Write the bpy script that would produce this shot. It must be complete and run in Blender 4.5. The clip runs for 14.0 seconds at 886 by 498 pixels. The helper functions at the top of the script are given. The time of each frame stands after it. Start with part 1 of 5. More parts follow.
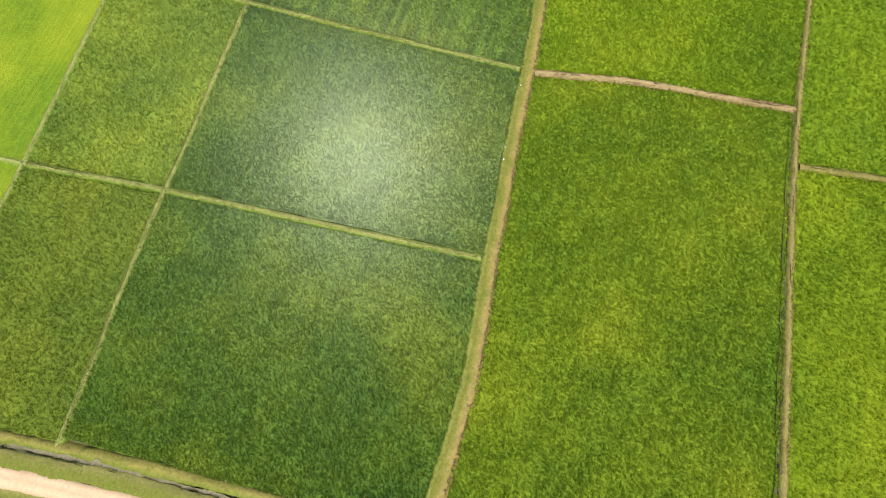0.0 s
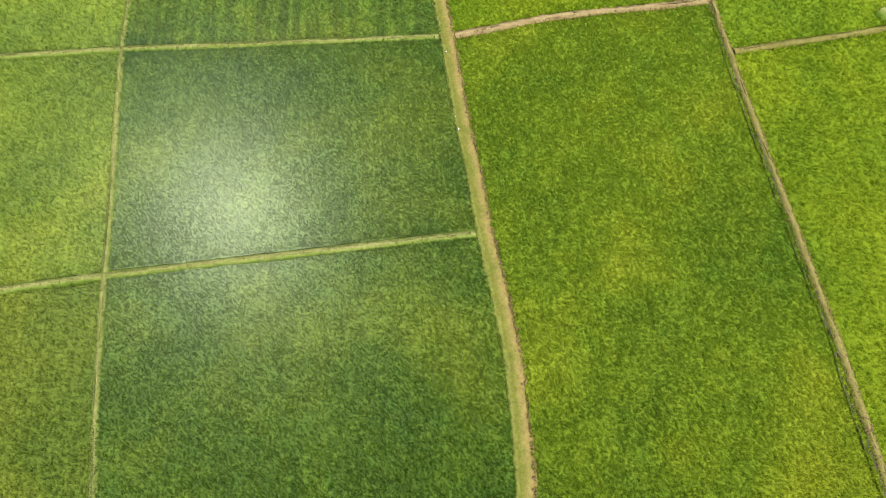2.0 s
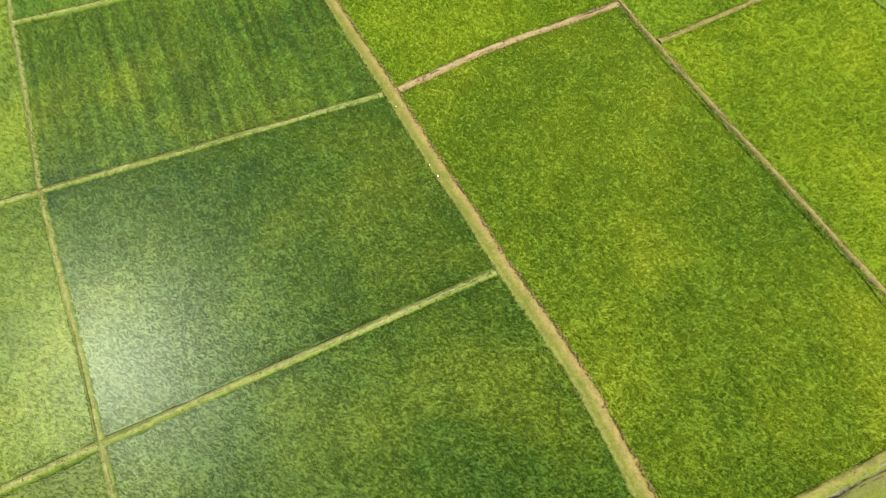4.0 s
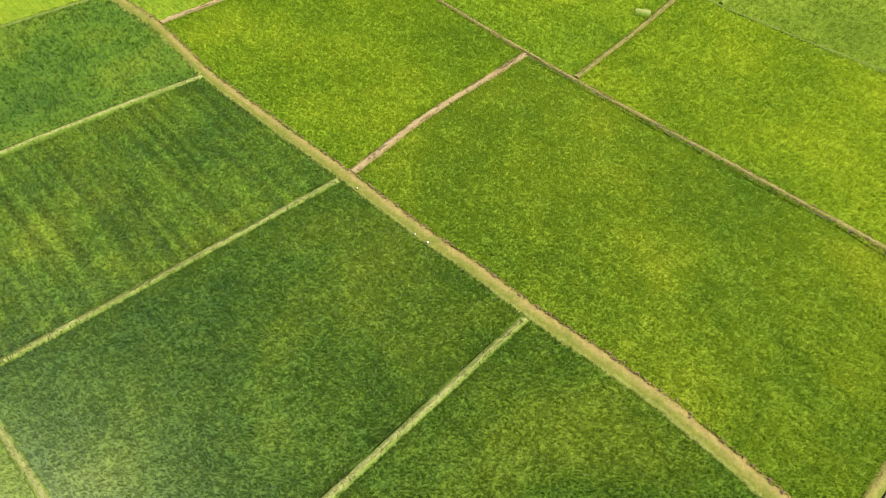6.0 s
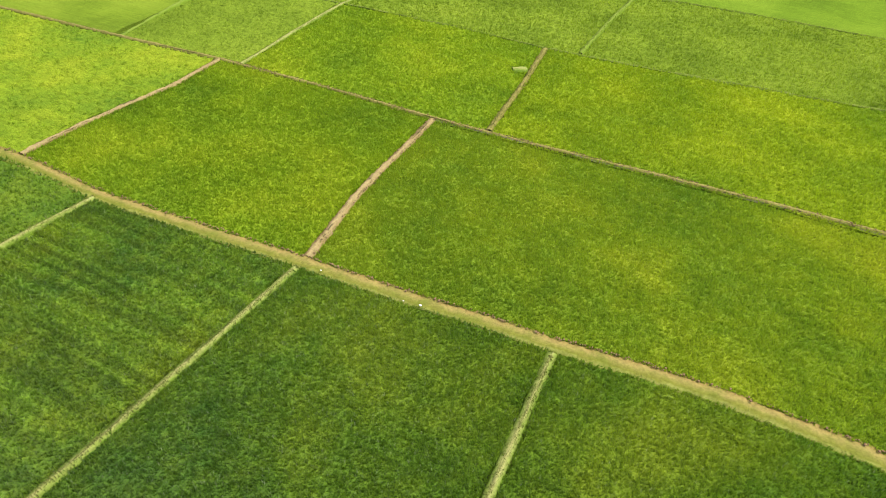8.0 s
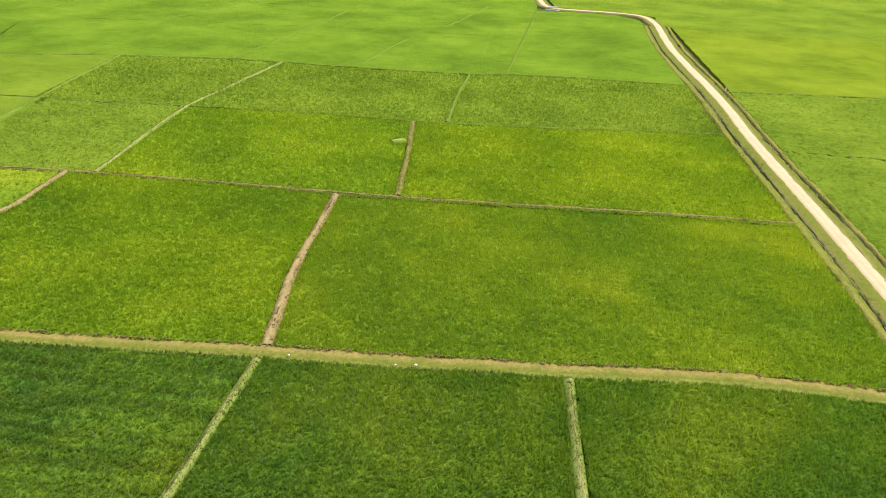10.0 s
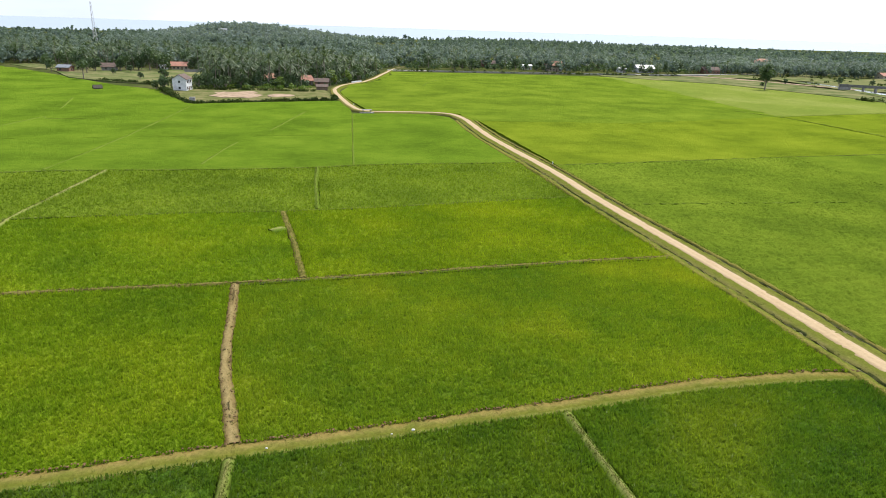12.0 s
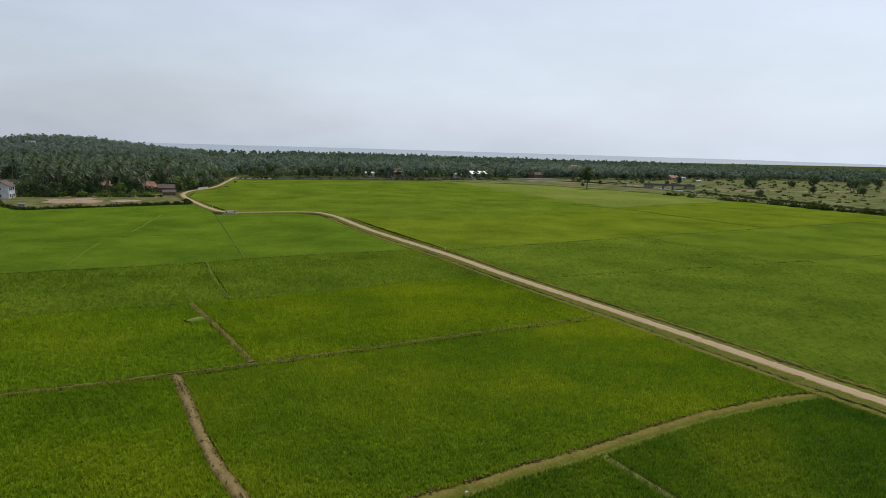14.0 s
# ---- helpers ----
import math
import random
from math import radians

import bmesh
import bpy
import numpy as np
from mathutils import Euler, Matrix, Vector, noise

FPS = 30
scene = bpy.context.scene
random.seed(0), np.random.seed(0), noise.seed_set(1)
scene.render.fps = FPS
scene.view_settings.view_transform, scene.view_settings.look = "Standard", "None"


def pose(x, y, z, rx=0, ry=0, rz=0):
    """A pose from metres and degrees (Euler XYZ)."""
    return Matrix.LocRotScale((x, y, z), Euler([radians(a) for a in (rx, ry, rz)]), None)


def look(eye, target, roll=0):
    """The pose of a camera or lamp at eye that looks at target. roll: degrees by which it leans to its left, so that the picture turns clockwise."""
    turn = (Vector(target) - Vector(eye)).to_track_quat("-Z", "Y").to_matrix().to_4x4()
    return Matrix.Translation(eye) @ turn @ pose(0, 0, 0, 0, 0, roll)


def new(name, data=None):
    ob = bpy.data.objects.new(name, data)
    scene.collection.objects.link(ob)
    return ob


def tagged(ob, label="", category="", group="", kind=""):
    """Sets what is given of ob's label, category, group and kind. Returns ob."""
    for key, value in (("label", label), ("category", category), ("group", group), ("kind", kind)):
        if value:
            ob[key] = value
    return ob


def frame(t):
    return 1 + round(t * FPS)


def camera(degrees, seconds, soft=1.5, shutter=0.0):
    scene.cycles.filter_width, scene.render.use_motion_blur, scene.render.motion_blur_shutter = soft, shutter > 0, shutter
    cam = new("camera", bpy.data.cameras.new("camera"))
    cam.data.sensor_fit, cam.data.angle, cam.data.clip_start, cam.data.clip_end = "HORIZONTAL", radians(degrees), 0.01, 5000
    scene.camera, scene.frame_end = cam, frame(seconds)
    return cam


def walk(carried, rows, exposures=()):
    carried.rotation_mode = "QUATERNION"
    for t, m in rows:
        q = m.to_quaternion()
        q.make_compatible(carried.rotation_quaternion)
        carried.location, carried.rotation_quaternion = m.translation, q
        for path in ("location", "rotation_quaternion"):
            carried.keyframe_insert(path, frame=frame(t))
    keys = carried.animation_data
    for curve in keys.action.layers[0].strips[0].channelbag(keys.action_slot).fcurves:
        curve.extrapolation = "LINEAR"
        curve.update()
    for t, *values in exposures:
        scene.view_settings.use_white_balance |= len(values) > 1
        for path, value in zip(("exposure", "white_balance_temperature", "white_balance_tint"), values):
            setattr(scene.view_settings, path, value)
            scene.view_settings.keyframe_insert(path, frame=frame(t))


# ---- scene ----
cam = camera(68.51, 14.0, soft=0.9)
PATH = [
    (0, (50.611, 5.685, 80.141), (49.892, 5.41, 78.295), -4.8),
    (0.5, (51.528, 2.916, 78.53), (50.78, 2.715, 76.686), -4.1),
    (1, (51.991, -0.031, 76.925), (51.226, -0.153, 75.081), -3.2),
    (1.5, (52.115, -3.179, 75.375), (51.344, -3.223, 73.531), -2.5),
    (2, (51.971, -6.526, 73.886), (51.2, -6.493, 72.041), -1.8),
    (2.5, (51.588, -10.055, 72.432), (50.803, -9.94, 70.596), -1.1),
    (3, (50.974, -13.731, 70.974), (50.146, -13.526, 69.165), -0.2),
    (3.2, (50.662, -15.232, 70.38), (49.815, -14.99, 68.584), 0.1),
    (5.3, (44.672, -31.067, 63.132), (43.745, -30.356, 61.509), 1.8),
    (5.5, (43.811, -32.49, 62.318), (42.885, -31.727, 60.718), 1.9),
    (6, (41.421, -35.909, 60.194), (40.511, -35.019, 58.651), 2.2),
    (6.5, (38.692, -39.088, 57.959), (37.815, -38.073, 56.476), 2.3),
    (7, (35.638, -41.984, 55.645), (34.809, -40.844, 54.226), 2.4),
    (7.2, (34.329, -43.055, 54.706), (33.525, -41.866, 53.313), 2.4),
    (9.3, (18.286, -50.914, 45.092), (17.89, -49.286, 44.0), 2.2),
    (9.5, (16.612, -51.329, 44.251), (16.266, -49.669, 43.19), 2.2),
    (10, (12.383, -52.115, 42.231), (12.174, -50.386, 41.248), 2.1),
    (10.5, (8.133, -52.553, 40.33), (8.069, -50.77, 39.426), 2.0),
    (11, (3.903, -52.65, 38.535), (3.99, -50.828, 37.716), 2.1),
    (11.5, (-0.276, -52.412, 36.82), (-0.033, -50.568, 36.085), 2.0),
    (12, (-4.39, -51.831, 35.15), (-3.997, -49.982, 34.496), 1.9),
    (12.5, (-8.446, -50.884, 33.481), (-7.907, -49.043, 32.913), 1.7),
    (13, (-12.481, -49.52, 31.774), (-11.804, -47.701, 31.29), 1.7),
    (13.5, (-16.561, -47.658, 29.997), (-15.777, -45.861, 29.6), 1.6),
    (14, (-20.791, -45.17, 28.144), (-19.897, -43.409, 27.834), 1.7),
]
EXPOSURES = [(0, 0.6, 6350, 17), (3.0, 0.74, 6350, 17), (6.5, 0.86, 6550, 15), (9.5, 0.72, 6600, 12), (11.0, 0.54, 6500, 10), (12.0, 0.24, 6500, 10), (12.5, -0.1, 6500, 10), (13.0, -0.44, 6500, 10), (14.0, -0.9, 6500, 10)]
walk(cam, [(t, look(eye, target, roll)) for t, eye, target, roll in PATH], EXPOSURES)

# ---- light ----
SUN = Vector((0.442, 0.289, 0.849)).normalized()
world = bpy.data.worlds.new("sky")
scene.world = world
world.use_nodes = True
wt = world.node_tree
wt.nodes.clear()
w_out = wt.nodes.new("ShaderNodeOutputWorld")
w_bg = wt.nodes.new("ShaderNodeBackground")
w_sky = wt.nodes.new("ShaderNodeTexSky")
w_sky.sky_type = "NISHITA"
w_sky.sun_disc = False
w_sky.sun_elevation = math.asin(SUN.z)
w_sky.sun_rotation = math.atan2(SUN.x, SUN.y) % (2 * math.pi)
w_sky.air_density, w_sky.dust_density, w_sky.ozone_density = 1.0, 3.5, 1.5
w_co = wt.nodes.new("ShaderNodeTexCoord")
w_map = wt.nodes.new("ShaderNodeMapping")
w_map.inputs["Scale"].default_value = (1.0, 1.0, 3.2)
w_noise = wt.nodes.new("ShaderNodeTexNoise")
w_noise.inputs["Scale"].default_value = 2.1
w_noise.inputs["Detail"].default_value = 6
w_noise.inputs["Roughness"].default_value = 0.55
w_ramp = wt.nodes.new("ShaderNodeValToRGB")
w_ramp.color_ramp.elements[0].position, w_ramp.color_ramp.elements[1].position = 0.36, 0.74
w_ramp.color_ramp.elements[0].color = (0.48, 0.48, 0.48, 1)
w_ramp.color_ramp.elements[1].color = (0.66, 0.66, 0.66, 1)
w_mix = wt.nodes.new("ShaderNodeMix")
w_mix.data_type = "RGBA"
w_mix.inputs[7].default_value = (13.6, 15.3, 17.8, 1)   # thin bright cloud veil
wt.links.new(w_co.outputs["Generated"], w_map.inputs["Vector"])
wt.links.new(w_map.outputs[0], w_noise.inputs["Vector"])
wt.links.new(w_noise.outputs["Fac"], w_ramp.inputs[0])
w_dot = wt.nodes.new("ShaderNodeVectorMath")   # the veil thickens towards the sea in the east
w_dot.operation = "DOT_PRODUCT"
w_dot.inputs[1].default_value = (0.24, 0.0, -0.14)
wt.links.new(w_co.outputs["Generated"], w_dot.inputs[0])
w_add = wt.nodes.new("ShaderNodeMath")
w_add.use_clamp = True
wt.links.new(w_ramp.outputs[0], w_add.inputs[0])
wt.links.new(w_dot.outputs["Value"], w_add.inputs[1])
wt.links.new(w_add.outputs[0], w_mix.inputs[0])
wt.links.new(w_sky.outputs[0], w_mix.inputs[6])
wt.links.new(w_mix.outputs[2], w_bg.inputs[0])
w_bg.inputs["Strength"].default_value = 0.12
wt.links.new(w_bg.outputs[0], w_out.inputs[0])

sun_data = bpy.data.lights.new("sun", "SUN")
sun_data.energy, sun_data.angle, sun_data.color = 4.5, radians(0.6), (1.0, 0.95, 0.87)
new("sun", sun_data).matrix_world = look(SUN * 300, (0, 0, 0))

# ---- helpers for the build ----
def rs(seed):
    return np.random.RandomState(seed)


def mesh_np(name, verts, faces, uv=None, smooth=False, slots=None):
    """A mesh from arrays; all faces have the same number of corners."""
    verts, faces = np.asarray(verts, np.float32), np.asarray(faces, np.int32)
    k = faces.shape[1]
    me = bpy.data.meshes.new(name)
    me.vertices.add(len(verts))
    me.vertices.foreach_set("co", verts.ravel())
    me.loops.add(faces.size)
    me.loops.foreach_set("vertex_index", faces.ravel())
    me.polygons.add(len(faces))
    me.polygons.foreach_set("loop_start", np.arange(0, faces.size, k, dtype=np.int32))
    me.polygons.foreach_set("use_smooth", np.full(len(faces), bool(smooth)))
    if slots is not None:
        me.polygons.foreach_set("material_index", np.asarray(slots, np.int32))
    if uv is not None:
        layer = me.uv_layers.new(name="UVMap")
        layer.data.foreach_set("uv", np.asarray(uv, np.float32)[faces.ravel()].ravel())
    me.update(calc_edges=True)
    me.validate()
    return me


def thing(name, me, material, label, category, group="", kind=""):
    ob = new(name, me)
    if me is not None:
        for m in material if isinstance(material, (list, tuple)) else [material]:
            me.materials.append(m)
    return tagged(ob, label, category, group, kind)


def part(name, bm, material, parent, label=""):
    """Links a bmesh, or a ready mesh, as one mesh object under a thing or a part."""
    if isinstance(bm, bmesh.types.BMesh):
        me = bpy.data.meshes.new(name)
        bmesh.ops.recalc_face_normals(bm, faces=bm.faces)
        bm.to_mesh(me)
        bm.free()
    else:
        me = bm
    if not me.materials:
        me.materials.append(material)
    ob = new(name, me)
    ob.parent = parent
    if label:
        ob["label"] = label
    return ob


def slab(size, at=(0, 0, 0), bevel=0.0):
    """A bevelled block that stands on at."""
    bm = bmesh.new()
    bmesh.ops.create_cube(bm, size=1)
    bmesh.ops.scale(bm, vec=size, verts=bm.verts)
    bmesh.ops.translate(bm, vec=(at[0], at[1], at[2] + size[2] / 2), verts=bm.verts)
    if bevel:
        bmesh.ops.bevel(bm, geom=bm.edges[:], offset=bevel, segments=2, affect="EDGES")
    return bm


def join_bm(*some):
    out = some[0]
    for b in some[1:]:
        me = bpy.data.meshes.new("tmp")
        b.to_mesh(me)
        b.free()
        out.from_mesh(me)
        bpy.data.meshes.remove(me)
    return out


TABLES = {}


def smooth_noise(x, y, scale, seed):
    """Value noise between -1 and 1, for arrays."""
    if seed not in TABLES:
        TABLES[seed] = rs(seed).uniform(-1, 1, (256, 256))
    table = TABLES[seed]
    x, y = np.asarray(x) / scale + 1000.0, np.asarray(y) / scale + 1000.0
    i, j = np.floor(x).astype(int), np.floor(y).astype(int)
    fx, fy = x - i, y - j
    fx, fy = fx * fx * (3 - 2 * fx), fy * fy * (3 - 2 * fy)
    a, b = table[i % 256, j % 256], table[(i + 1) % 256, j % 256]
    c, d = table[i % 256, (j + 1) % 256], table[(i + 1) % 256, (j + 1) % 256]
    return (a * (1 - fx) + b * fx) * (1 - fy) + (c * (1 - fx) + d * fx) * fy


def resample(line, n):
    """n points at even steps along a polyline, rounded at its corners."""
    p = np.asarray(line, float)
    s = np.r_[0, np.cumsum(np.hypot(*np.diff(p, axis=0).T))]
    t = np.linspace(0, s[-1], n)
    q = np.c_[np.interp(t, s, p[:, 0]), np.interp(t, s, p[:, 1])]
    k = max(1, int(2.0 / max(s[-1] / n, 1e-3)))
    for _ in range(2):
        if n > 2 * k + 2:
            pad = np.r_[np.repeat(q[:1], k, 0), q, np.repeat(q[-1:], k, 0)]
            r = np.stack([np.convolve(pad[:, a], np.ones(2 * k + 1) / (2 * k + 1), "valid") for a in (0, 1)], 1)
            r[0], r[-1] = q[0], q[-1]
            q = r
    return q


def length(line):
    return float(np.hypot(*np.diff(np.asarray(line, float), axis=0).T).sum())


def ribbon(line, profile, step, rough=0.0, sway=0.0, seed=1, grain=0.8):
    """A strip along a line: profile has (sideways to the left, height) pairs. UV: metres along, 0 to 1 across."""
    n = max(2, int(length(line) / step) + 1)
    q = resample(line, n)
    d = np.gradient(q, axis=0)
    d /= np.hypot(*d.T)[:, None] + 1e-9
    side = np.c_[-d[:, 1], d[:, 0]]
    along = np.r_[0, np.cumsum(np.hypot(*np.diff(q, axis=0).T))]
    prof = np.asarray(profile, float)
    k = len(prof)
    mid = np.interp(0.5, np.linspace(0, 1, k), prof[:, 0])
    verts, uv = np.zeros((n, k, 3)), np.zeros((n, k, 2))
    for j, (off, h) in enumerate(prof):
        wob = sway * smooth_noise(along, along * 0 + 13.7 * j, 1.6, seed) + 1.4 * sway * smooth_noise(along, along * 0 + 5.1 * (j // 2), 7.0, seed + 3)
        wob = wob + (rough * 0.5 * rs(seed + j).uniform(-1, 1, n) if rough else 0)
        xy = q + side * (off + wob * (1 if off >= mid else -1))[:, None]
        verts[:, j, :2] = xy
        verts[:, j, 2] = h + rough * smooth_noise(xy[:, 0], xy[:, 1], grain, seed + 7) + 0.5 * rough * smooth_noise(xy[:, 0], xy[:, 1], grain * 0.3, seed + 8)
        uv[:, j, 0], uv[:, j, 1] = along, (off - prof[:, 0].min()) / np.ptp(prof[:, 0])
    idx = np.arange(n * k).reshape(n, k)
    faces = np.stack([idx[:-1, :-1], idx[1:, :-1], idx[1:, 1:], idx[:-1, 1:]], -1).reshape(-1, 4)
    return verts.reshape(-1, 3), faces[:, ::-1], uv.reshape(-1, 2)


def blades(xy, z, rng, low, high, wide, lean, per=3):
    """Tufts of narrow pointed blades at the places given."""
    n = len(xy) * per
    base = np.repeat(np.c_[xy, z], per, 0)
    a = rng.uniform(0, 2 * np.pi, n)
    tip = base.copy()
    base[:, :2] += rng.normal(0, wide * 0.9, (n, 2))
    reach = rng.uniform(0.2, 1, n) * lean
    tip[:, 0] += np.cos(a) * reach
    tip[:, 1] += np.sin(a) * reach
    tip[:, 2] += rng.uniform(low, high, n)
    b = a + np.pi / 2 + rng.normal(0, 0.5, n)
    w = np.c_[np.cos(b), np.sin(b), 0 * b] * (wide * rng.uniform(0.6, 1.2, n))[:, None]
    base[:, 2] -= 0.12
    verts = np.stack([base - w, base + w, tip], 1).reshape(-1, 3)
    return verts, np.arange(3 * n).reshape(-1, 3)


# ---- materials ----
def nodes_of(name):
    m = bpy.data.materials.new(name)
    m.use_nodes = True
    nt = m.node_tree
    return m, nt, nt.nodes["Principled BSDF"]


def n_noise(nt, scale, detail=3.0, rough=0.55, stretch=None, turn=0.0):
    pos = nt.nodes.new("ShaderNodeNewGeometry")
    t = nt.nodes.new("ShaderNodeTexNoise")
    t.inputs["Scale"].default_value, t.inputs["Detail"].default_value, t.inputs["Roughness"].default_value = scale, detail, rough
    if stretch:
        mp = nt.nodes.new("ShaderNodeMapping")
        mp.inputs["Scale"].default_value = stretch
        mp.inputs["Rotation"].default_value = (0, 0, turn)
        nt.links.new(pos.outputs["Position"], mp.inputs["Vector"])
        nt.links.new(mp.outputs[0], t.inputs["Vector"])
    else:
        nt.links.new(pos.outputs["Position"], t.inputs["Vector"])
    return t.outputs["Fac"]


def n_ramp(nt, fac, *stops):
    r = nt.nodes.new("ShaderNodeValToRGB")
    while len(r.color_ramp.elements) < len(stops):
        r.color_ramp.elements.new(0.5)
    for e, (p, c) in zip(r.color_ramp.elements, stops):
        e.position = p
        e.color = (*c, 1) if not isinstance(c, (int, float)) else (c, c, c, 1)
    nt.links.new(fac, r.inputs[0])
    return r.outputs[0]


def n_mix(nt, fac, a, b, mode="MIX"):
    m = nt.nodes.new("ShaderNodeMix")
    m.data_type, m.blend_type = "RGBA", mode
    for v, s in ((fac, 0), (a, 6), (b, 7)):
        if isinstance(v, bpy.types.NodeSocket):
            nt.links.new(v, m.inputs[s])
        elif isinstance(v, (int, float)):
            m.inputs[s].default_value = v if s == 0 else (v, v, v, 1)
        else:
            m.inputs[s].default_value = (*v, 1)
    return m.outputs[2]


def n_bump(nt, bsdf, height, strength, distance):
    b = nt.nodes.new("ShaderNodeBump")
    b.inputs["Strength"].default_value, b.inputs["Distance"].default_value = strength, distance
    nt.links.new(height, b.inputs["Height"])
    nt.links.new(b.outputs[0], bsdf.inputs["Normal"])


def rice_material(name, deep, mid, light, patch=0.045, turn=0.0, sheen=0.0, rows=0.12, narrow=2.4):
    """Rice: broad patches of ripeness, streaks of sowing, fine leaf grain. Returns the closed canopy and
    the single leaves that stand out of it."""
    made = []
    for kind in ("canopy", "leaves"):
        m, nt, b = nodes_of(name + "_" + kind)
        c = n_ramp(nt, n_noise(nt, patch, 5, 0.6), (0.34, deep), (0.5, mid), (0.68, light))
        c2 = n_mix(nt, n_ramp(nt, n_noise(nt, 0.5, 4, 0.65), (0.42, 0.0), (0.75, 0.32)), c, light)
        c2 = n_mix(nt, n_ramp(nt, n_noise(nt, 0.2, 4, 0.6, (1, 1, 1), 2.0), (0.52, 0.0), (0.75, 0.22)), c2, deep)
        streak = n_ramp(nt, n_noise(nt, 1.0, 3, 0.6, (0.05 * narrow, narrow, 1), turn), (0.35, 1 - rows), (0.65, 1 + rows))
        c3 = n_mix(nt, 0.8, c2, streak, "MULTIPLY")
        if kind == "leaves":
            geo = nt.nodes.new("ShaderNodeNewGeometry")
            c3 = n_mix(nt, 1.0, c3, n_ramp(nt, geo.outputs["Random Per Island"], (0.0, 0.95), (0.45, 1.2), (0.8, 1.4), (1.0, 1.6)), "MULTIPLY")
        grain = n_noise(nt, 6.0, 4, 0.8)
        c4 = n_mix(nt, 0.5 if kind == "leaves" else 0.8, c3, n_ramp(nt, grain, (0.32, 0.55), (0.5, 0.98), (0.68, 1.55)), "MULTIPLY")
        nt.links.new(c4, b.inputs["Base Color"])
        b.inputs["Roughness"].default_value = 0.8
        b.inputs["Specular IOR Level"].default_value = 0.0
        if kind != "leaves":
            n_bump(nt, b, grain, 0.8, 0.3)
        shader = b.outputs[0]
        if kind == "leaves":   # light comes through the thin leaves
            thin = nt.nodes.new("ShaderNodeBsdfTranslucent")
            nt.links.new(n_mix(nt, 1.0, c4, (1.55, 1.55, 0.85), "MULTIPLY"), thin.inputs["Color"])
            through_leaf = nt.nodes.new("ShaderNodeMixShader")
            through_leaf.inputs[0].default_value = 0.6
            nt.links.new(shader, through_leaf.inputs[1])
            nt.links.new(thin.outputs[0], through_leaf.inputs[2])
            shader = through_leaf.outputs[0]
        if sheen:   # gloss added with its normal fixed on the sun: makes the bright spot opposite it
            gloss = nt.nodes.new("ShaderNodeBsdfAnisotropic")
            gloss.inputs["Roughness"].default_value = 0.30
            gloss.inputs["Color"].default_value = (0.85, 1.0, 0.70, 1)
            facing = nt.nodes.new("ShaderNodeCombineXYZ")
            for axis in range(3):
                facing.inputs[axis].default_value = SUN[axis]
            nt.links.new(facing.outputs[0], gloss.inputs["Normal"])
            both = nt.nodes.new("ShaderNodeMixShader")
            both.inputs[0].default_value = sheen * (0.7 if kind == "leaves" else 1.2)
            nt.links.new(shader, both.inputs[1])
            nt.links.new(gloss.outputs[0], both.inputs[2])
            shader = both.outputs[0]
        nt.links.new(shader, nt.nodes["Material Output"].inputs["Surface"])
        made.append(m)
    return made


rice_dark = rice_material("rice_dark", (0.0300, 0.0708, 0.0079), (0.0528, 0.1012, 0.0079), (0.1056, 0.1469, 0.0105), turn=0.05, sheen=0.0061)
rice_dark_striped = rice_material("rice_dark_striped", (0.0301, 0.0702, 0.0079), (0.0604, 0.1070, 0.0079), (0.1283, 0.1615, 0.0105), turn=0.02, sheen=0.0061, rows=0.4, narrow=0.8)
rice_mid = rice_material("rice_mid", (0.0687, 0.1226, 0.0108), (0.1059, 0.1587, 0.0108), (0.1716, 0.2061, 0.0138), turn=0.03)
rice_lime = rice_material("rice_lime", (0.0663, 0.1175, 0.0085), (0.1017, 0.1580, 0.0085), (0.1548, 0.1987, 0.0108))
rice_lime_wet = rice_material("rice_lime_wet", (0.0693, 0.1139, 0.0158), (0.1061, 0.1531, 0.0158), (0.1615, 0.1924, 0.0188), sheen=0.003)
rice_gold = rice_material("rice_gold", (0.0719, 0.1235, 0.0080), (0.1115, 0.1610, 0.0080), (0.1618, 0.2022, 0.0102), turn=0.04)
rice_fresh = rice_material("rice_fresh", (0.0651, 0.1018, 0.0096), (0.0930, 0.1375, 0.0122), (0.1265, 0.1718, 0.0165), turn=0.02)
rice_deep = rice_material("rice_deep", (0.0502, 0.0874, 0.0105), (0.0734, 0.1090, 0.0112), (0.1140, 0.1429, 0.0135), turn=0.03, sheen=0.003)
rice_east = rice_material("rice_east", (0.0780, 0.1118, 0.0088), (0.1089, 0.1475, 0.0110), (0.1455, 0.1809, 0.0145), turn=0.02)
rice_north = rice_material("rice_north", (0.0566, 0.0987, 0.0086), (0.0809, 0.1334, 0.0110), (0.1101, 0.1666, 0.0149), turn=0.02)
rice_pale = rice_material("rice_pale", (0.1066, 0.1464, 0.0228), (0.1334, 0.1673, 0.0286), (0.1734, 0.1973, 0.0469), patch=0.02, turn=0.1)


